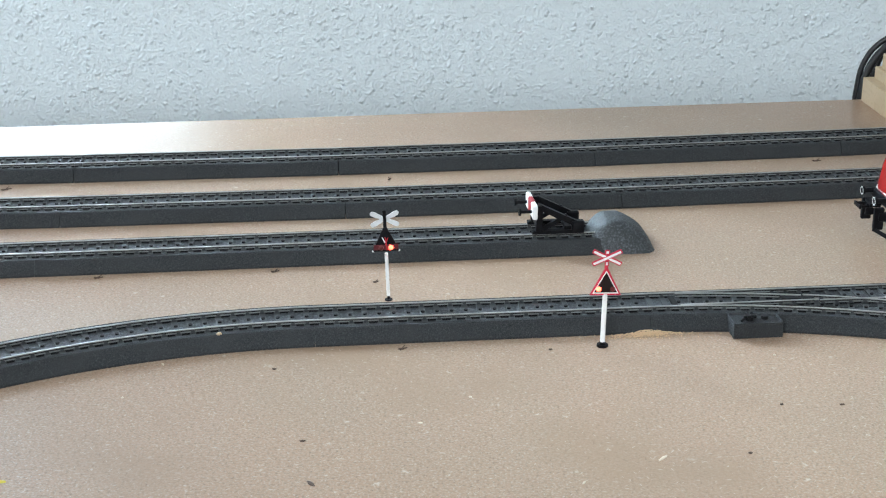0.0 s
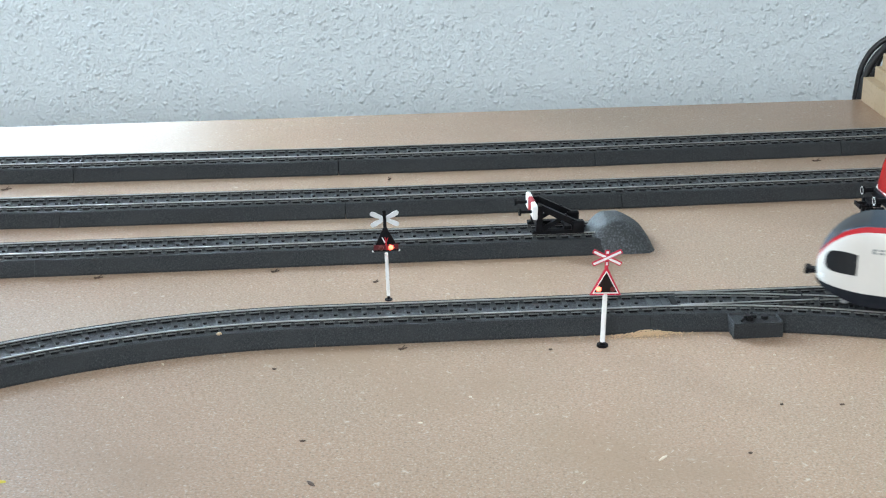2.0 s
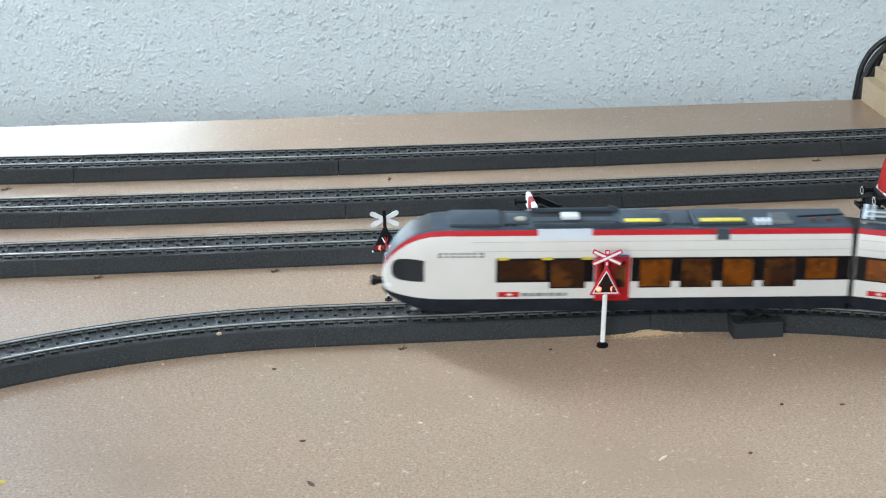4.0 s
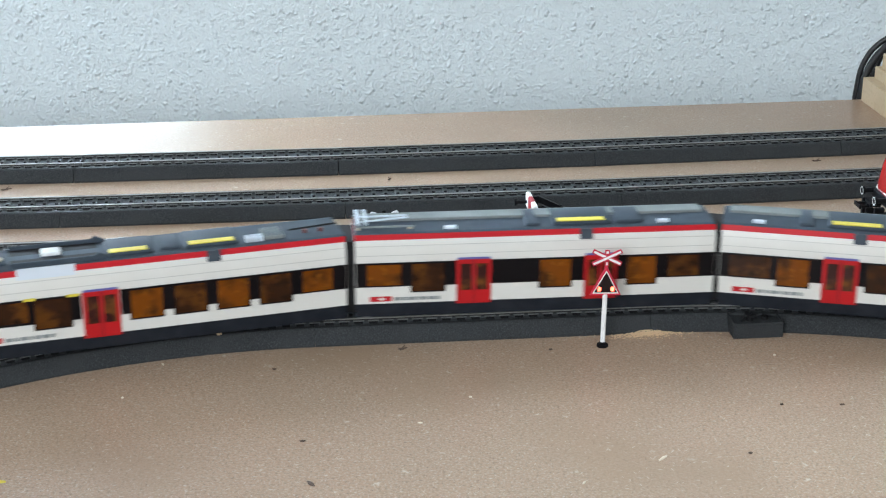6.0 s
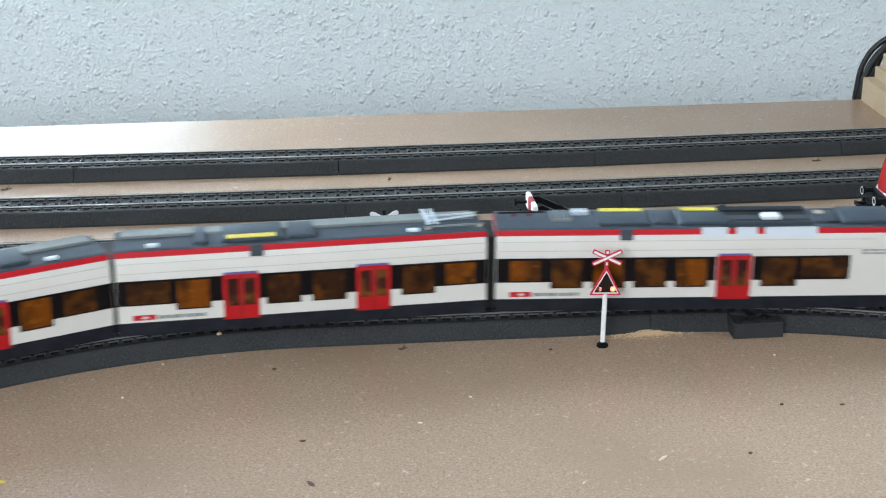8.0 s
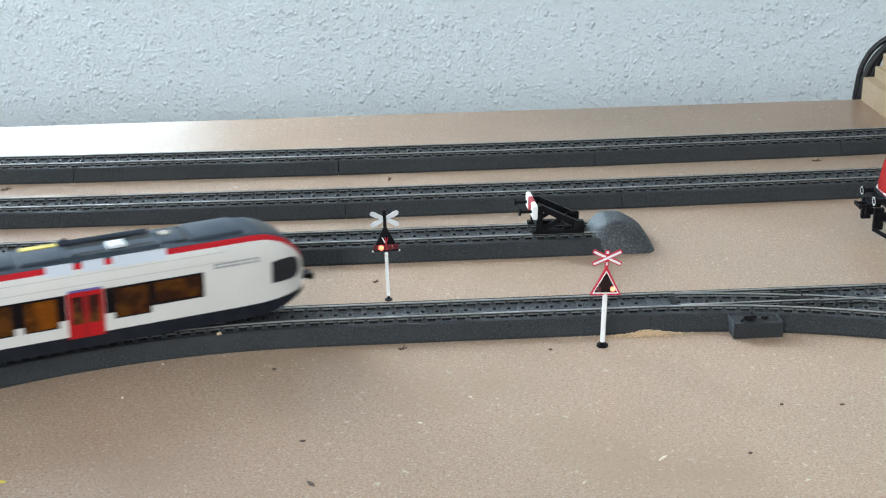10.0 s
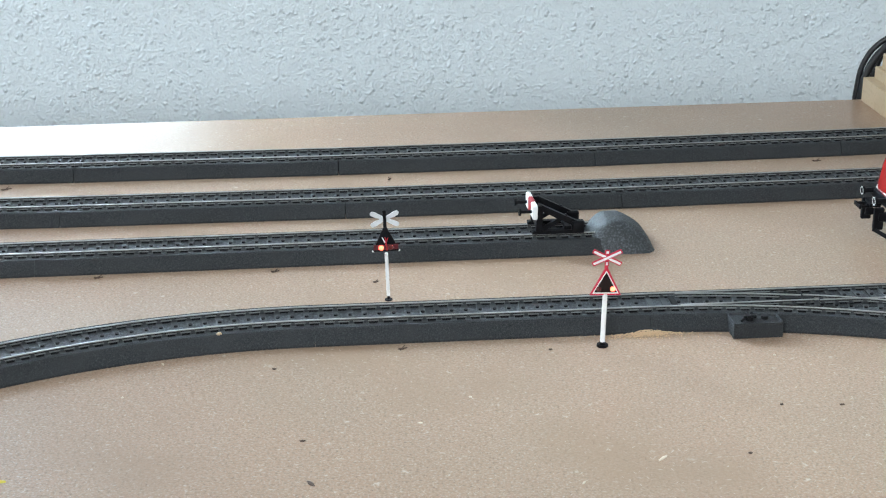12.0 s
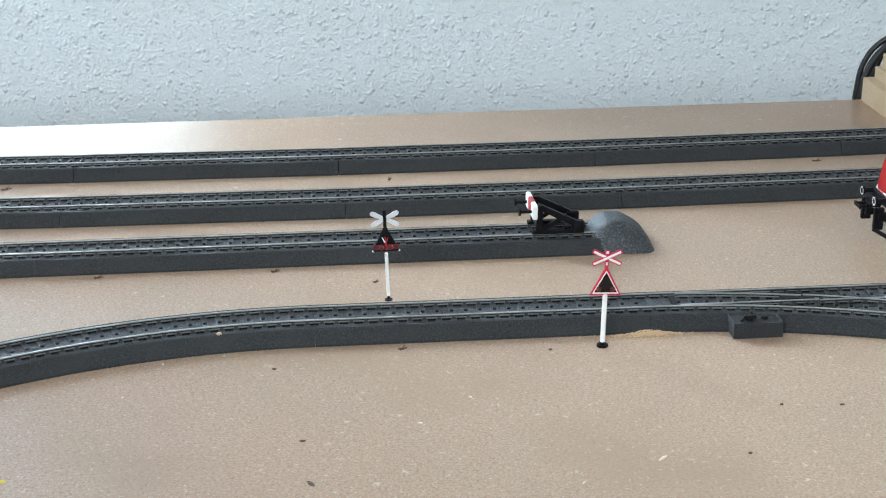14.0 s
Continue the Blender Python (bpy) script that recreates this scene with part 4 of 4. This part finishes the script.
# ---- the parked red locomotive ----
def red_loco():
    m = pose(0.2568, 0.9160, 0.0028, 0, 0, math.degrees(A3))
    c = empty("locomotive", "red model locomotive with black buffers parked beyond the siding", "model locomotive", m)
    x0 = 3.0
    prof = [(22, 14.4), (26, 15.2), (38, 15.2), (44, 14.0), (48, 11), (50.5, 6)]
    verts, faces = [], []
    st = [(0, 0.42), (0.8, 0.60), (2, 0.74), (4, 0.86), (7, 0.95), (11, 1.0), (150, 1.0)]
    ring = [(z, -w) for z, w in prof] + [(z, w) for z, w in reversed(prof)]
    for d, w in st:
        verts += [(x0 + d + max(0, z - 27) ** 1.5 * 0.055 * (1 if d < 12 else 0), y * w, z) for z, y in ring]
    k = len(ring)
    for i in range(len(st) - 1):
        faces += [(i * k + j, i * k + (j + 1) % k, (i + 1) * k + (j + 1) % k, (i + 1) * k + j) for j in range(k)]
    faces += [tuple(reversed(range(k))), tuple(range((len(st) - 1) * k, len(st) * k))]
    skin("body", (verts, faces), M_LOCO, c, "glossy red body", True)
    bm = bmesh.new()
    for a, b, w in ((0.0, 2.0, 9.2), (1.6, 5.0, 12.4), (4.6, 10.0, 14.2), (9.6, 150, 15.3)):
        box(x0 + a, x0 + b, -w, w, 22.6, 23.7, 0.2, bm)
    part("white_line", bm, M_WHITE, c, "white waist line")
    part("frame", box(x0 - 1.5, x0 + 150, -13.5, 13.5, 16.5, 22.4, 0.8), M_BLACK, c, "black frame")
    for y in (-10, 10):
        b = part("buffer", rod((x0 - 1, y, 21), (x0 - 7, y, 21), 1.5, seg=12), M_BLACK, c, "black buffer", True)
        part("buffer_plate", rod((x0 - 7, y, 21), (x0 - 8.2, y, 21), 2.7, seg=18), M_BLACK, b)
        bm = bmesh.new()
        bmesh.ops.create_circle(bm, cap_ends=False, segments=18, radius=1.9, matrix=Matrix.Translation((x0 - 8.3, y, 21)) @ rot(90, "Y"))
        ring_e = bmesh.ops.extrude_edge_only(bm, edges=bm.edges[:])
        for v in [g for g in ring_e["geom"] if isinstance(g, bmesh.types.BMVert)]:
            v.co = Vector((v.co.x, y + (v.co.y - y) * 1.35, 21 + (v.co.z - 21) * 1.35))
        part("buffer_ring", bm, M_WHITE, b, "white ring on the buffer")
    part("headlight", rod((x0 + 1, -9.5, 29), (x0 - 0.6, -9.5, 29), 1.8, seg=14), M_GREYWHITE, c, "round headlight")
    part("marker", box(x0 + 2.6, x0 + 4.0, -12.6, -10.2, 37, 40, 0.3), M_YELLOW, c, "small yellow marking")
    bm = box(x0 - 9, x0, -1.6, 1.6, 14.0, 16.2, 0.4)
    box(x0 - 14, x0 - 8, -4.2, -2.8, 14.6, 16.4, 0.4, bm)
    box(x0 - 14, x0 - 8, 2.8, 4.2, 14.6, 16.4, 0.4, bm)
    box(x0 - 14.6, x0 - 13.2, -5, 5, 14.2, 16.8, 0.4, bm)
    rod((x0 - 12, -2.0, 15.8), (x0 - 15.5, -1.0, 18.2), 0.5, bm, 6)
    box(x0 - 11, x0 - 6, -6.0, -4, 11.0, 15.2, 0.3, bm)
    box(x0 - 8, x0 - 1, -5, 5, 16.0, 18.5, 0.4, bm)
    part("coupler", bm, M_BLACK, c, "black loop coupler")
    part("plough_post", box(-4.5, 1.5, -11.5, -8.5, 3.2, 16.8, 0.5), M_BLACK, c, "black plough bracket")
    part("plough_post", box(-4.5, 1.5, 8.5, 11.5, 3.2, 16.8, 0.5), M_BLACK, c, "black plough bracket")
    part("bogie_frame", box(-2.0, x0 + 60, -12.5, -9.0, 8.5, 14, 0.6), M_BLACK, c, "black bogie side")
    part("rail_guard", rod((-4.0, -10.0, 3.6), (7.0, -22.5, -1.4), 1.3, rod((7.0, -22.5, -1.4), (60, -22.5, -1.4), 1.3, seg=8), 8), M_BLACK, c, "bent black guard bar")
    for k in (24, 52, 110, 138):
        for side in (-1, 1):
            part("wheel", rod((x0 + k, side * 7.0, 9.0), (x0 + k, side * 9.2, 9.0), 9.0, seg=22), M_METAL, c, "steel wheel")
    return c


red_loco()


# ---- wood, cables, litter ----
def wooden_batten():
    b = empty("wooden_batten", "pale sawn wooden batten lying along the board's edge", "wooden batten",
              Matrix.Translation((0.3195, 1.2085, 0)) @ rot(-83.0))
    part("beam", box(0, 420, 0, 20, 0, 18.5, 0.5), M_WOOD, b)
    return b


wooden_batten()
for x0, y0, y1, z0, z1, a in ((3, 7.5, 30, 18.55, 27.5, -83.0), (9, 10.5, 34, 27.55, 39.0, -84.5)):
    s = empty("wood_offcut", "pale wooden offcut lying on the batten", "wood offcut", Matrix.Translation((0.3195, 1.2085, 0)) @ rot(a), "wood offcuts")
    part("board", box(x0, 300, y0, y1, z0, z1, 0.4), M_WOOD, s)


def cable(points, r, label):
    cu = bpy.data.curves.new("cable", "CURVE")
    cu.dimensions, cu.bevel_depth, cu.bevel_resolution, cu.use_fill_caps = "3D", r * MM, 3, True
    sp = cu.splines.new("BEZIER")
    sp.bezier_points.add(len(points) - 1)
    for b, p in zip(sp.bezier_points, points):
        b.co = [v * MM for v in p]
        b.handle_left_type = b.handle_right_type = "AUTO"
    cu.materials.append(M_CABLE)
    ob = new("cable", cu)
    return tagged(ob, label, "cable", "cables")


cable([(322.5, 1221, -60), (322.2, 1221, 0), (325.5, 1220, 20), (334, 1218, 36), (346, 1214, 47), (378, 1209, 51), (430, 1190, 36), (470, 1150, 3)], 2.9,
      "thick black rubber cable looping up from behind the board")
cable([(327.5, 1222, -60), (327.3, 1222, 0), (331.0, 1221, 22), (340, 1219, 42), (357, 1216, 52), (382, 1207, 44), (430, 1180, 28), (470, 1140, 3)], 2.8,
      "thick black rubber cable looping up from behind the board")
cable([(319.5, 1225, -60), (319.5, 1225, 4), (324, 1224, 28), (335, 1222, 43), (353, 1218, 52), (387, 1212, 55), (440, 1190, 36), (480, 1155, 3)], 2.2,
      "thin black rubber cable looping up from behind the board")


def chip(name, label, x, y, rx, ry, rz, mat, turn=0.0, category="litter", z=None):
    """A small rough crumb lying on the board."""
    bm = bmesh.new()
    bmesh.ops.create_icosphere(bm, subdivisions=2, radius=1.0)
    for v in bm.verts:
        v.co *= 1 + 0.45 * noise.noise(v.co * 1.7 + Vector((x, y, 0)))
        v.co = Vector((v.co.x * rx, v.co.y * ry, v.co.z * rz))
    ob = part(name, bm, mat, m=Matrix.Translation((x * MM, y * MM, rz * 0.55 * MM)) @ rot(turn))
    return tagged(ob, label, category, "crumbs on the board")


def sprig(x, y, size, turn):
    """A tiny dark forked splinter."""
    bm = rod((-size, 0, 0.5), (size, 0.3, 0.6), 0.35, seg=5)
    rod((-0.2 * size, 0, 0.5), (0.6 * size, 0.8 * size, 1.2), 0.3, bm, 5)
    rod((0, 0, 0.5), (-0.7 * size, -0.6 * size, 0.4), 0.3, bm, 5)
    box(-0.4 * size, 0.3 * size, -0.5, 0.5, 0, 0.8, 0.2, bm)
    tagged(part("splinter", bm, M_DARKCHIP, m=Matrix.Translation((x * MM, y * MM, 0)) @ rot(turn)), "small dark forked splinter on the board", "splinter", "crumbs on the board")


for x, y, s, a in ((-20, 746, 2.4, 15), (-191, 840, 2.6, 5), (-94, 850, 2.4, 8), (253, 1056, 3.0, -10), (-280, 991, 3.4, 20), (-35, 1014, 1.8, 60), (-37, 835, 1.5, 0)):
    sprig(x, y, s, a)
for x, y, rx, ry, a in ((-82, 722, 1.0, 0.6, 0), (-62, 647, 1.4, 0.5, 10), (-55.5, 608.5, 2.9, 1.0, -55), (135, 637, 1.0, 0.6, 0), (158, 685, 0.9, 0.6, 0), (186, 685, 1.2, 0.5, 0), (54, 746, 1.0, 0.7, 0)):
    chip("dark_crumb", "small dark brown crumb on the board", x, y, rx, ry, 0.5, M_DARKCHIP, a)
for x, y, rx, ry, a in ((96, 632, 3.0, 0.7, 50), (13, 692, 0.8, 0.8, 0), (-150, 690, 0.7, 0.5, 0), (-137, 727, 1.4, 0.5, -60), (60, 610, 1.6, 0.4, 60), (165, 740, 0.7, 0.5, 0), (-10, 665, 1.2, 0.4, -10)):
    chip("pale_chip", "small pale wood chip on the board", x, y, rx, ry, 0.5, M_PALECHIP, a)
chip("yellow_crumb", "yellow plastic scrap on the board", -187.5, 609, 3.0, 0.9, 0.6, M_YELLOW, 5)
chip("crumb", "tan crumb on the track", -111.5, 745.5, 1.4, 1.0, 0.8, M_CHIP, 20).location.z = 8.5 * MM


def sawdust_heap():
    rng = random.Random(5)
    bm = bmesh.new()
    for i in range(1000):
        far = 2.2 if i % 5 == 0 else 1.0
        u, v = rng.gauss(0, 0.9 * far), rng.gauss(0, far)
        x, y = 105 + u * 7.5, 764.6 + u * 0.8 + v * 1.3
        h = max(0, 2.8 * math.exp(-0.5 * (u * u + v * v)))
        r = rng.uniform(0.14, 0.46)
        tmp = bmesh.new()
        bmesh.ops.create_cube(tmp, size=1)
        for w in tmp.verts:
            w.co = Vector((w.co.x * r * 2.2, w.co.y * r, w.co.z * r * 0.7))
        join(bm, tmp, Matrix.Translation((x, y, 0.25 + h * rng.random())) @ rot(rng.uniform(0, 180)) @ rot(rng.uniform(-25, 25), "X"))
    tagged(part("sawdust", bm, M_CHIP), "small heap of tan sawdust beside the track", "sawdust", kind="stuff")


sawdust_heap()

# ---- sleepers of all tracks ----
for owner, x, y, a in SLEEPERS:
    hang("sleeper", SLEEPER, owner, m=Matrix.Translation((x * MM, y * MM, 0)) @ Matrix.Rotation(a, 4, "Z"))

# ---- what moves ----
RUN = [(0.0, 714.6), (2.0, 500.5), (2.4, 457.5), (2.8, 415.0), (3.2, 371.5), (5.3, 108.5), (6.0, 17.0), (6.5, -54.0), (7.5, -212.0), (8.0, -291.5),
       (8.2, -323.5), (10.3, -673.0), (10.9, -771.0), (11.5, -862.0), (12.2, -935.0), (13.0, -975.0), (13.6, -985.0), (14.0, -985.0)]


def run_at(t):
    """The place of the first joint of the train on the line, in mm, at t seconds."""
    ts, ss = [r[0] for r in RUN], [r[1] for r in RUN]
    i = max(0, min(len(ts) - 2, sum(1 for k in ts if k <= t) - 1))

    def slope(j):
        if j == 0 or j == len(ts) - 1:
            j0, j1 = max(0, j - 1), min(len(ts) - 1, j + 1)
            return (ss[j1] - ss[j0]) / (ts[j1] - ts[j0])
        a, b = (ss[j] - ss[j - 1]) / (ts[j] - ts[j - 1]), (ss[j + 1] - ss[j]) / (ts[j + 1] - ts[j])
        wa, wb = ts[j + 1] - ts[j], ts[j] - ts[j - 1]
        return (a * wa + b * wb) / (wa + wb)

    h = ts[i + 1] - ts[i]
    u = (t - ts[i]) / h
    return ((2 * u ** 3 - 3 * u ** 2 + 1) * ss[i] + (u ** 3 - 2 * u ** 2 + u) * h * slope(i)
            + (-2 * u ** 3 + 3 * u ** 2) * ss[i + 1] + (u ** 3 - u ** 2) * h * slope(i + 1))


def between(s0, s1):
    """The pose of a car whose origin rides at s0 and whose x axis points to s1."""
    x0, y0, _ = line(s0)
    x1, y1, _ = line(s1)
    return Matrix.Translation((x0 * MM, y0 * MM, 0)) @ Matrix.Rotation(math.atan2(y1 - y0, x1 - x0), 4, "Z")


def flipped(s0, s1):
    return between(s0, s1) @ rot(180)


CYCLE = 0.49


def blink_rows(k):
    """A lamp turns its glowing half out for one half of each cycle and back for the other; dark after 12.4 s."""
    rows, turn, t = [], 0.0, 0.0
    lit = k > 0
    start = 0.0 if lit else 180.0
    turn = start
    rows.append((0.0, turn))
    t = CYCLE / 4
    while t < 12.36:
        early = 0.06 if not lit else 0.02          # lamps overlap for a moment
        for j in range(4):
            rows.append((t - early + j / 30, turn + j * 60.0))
        turn += 180.0
        lit = not lit
        t += CYCLE / 2
    if lit:
        for j in range(4):
            rows.append((12.40 + j / 30, turn + j * 60.0))
        turn += 180.0
    rows.append((14.0, turn))
    return rows


def motions():
    ts = [i / 10 for i in range(141)]
    walk(CAR_A, [(t, between(run_at(t), run_at(t) - 184.0) @ rot(180)) for t in ts])
    walk(CAR_B, [(t, between(run_at(t), run_at(t) + 190.0)) for t in ts])
    walk(CAR_C, [(t, between(run_at(t) + 190.0, run_at(t) + 380.0)) for t in ts])
    walk(CAR_D, [(t, between(run_at(t) + 380.0, run_at(t) + 564.0) @ rot(180)) for t in ts])
    for ob, k in LAMPS:
        place = ob.matrix_basis.translation.copy()
        # sign seen from the back lights its other lamp first
        walk(ob, [(t, Matrix.Translation(place) @ rot(a)) for t, a in blink_rows(-k)])


motions()
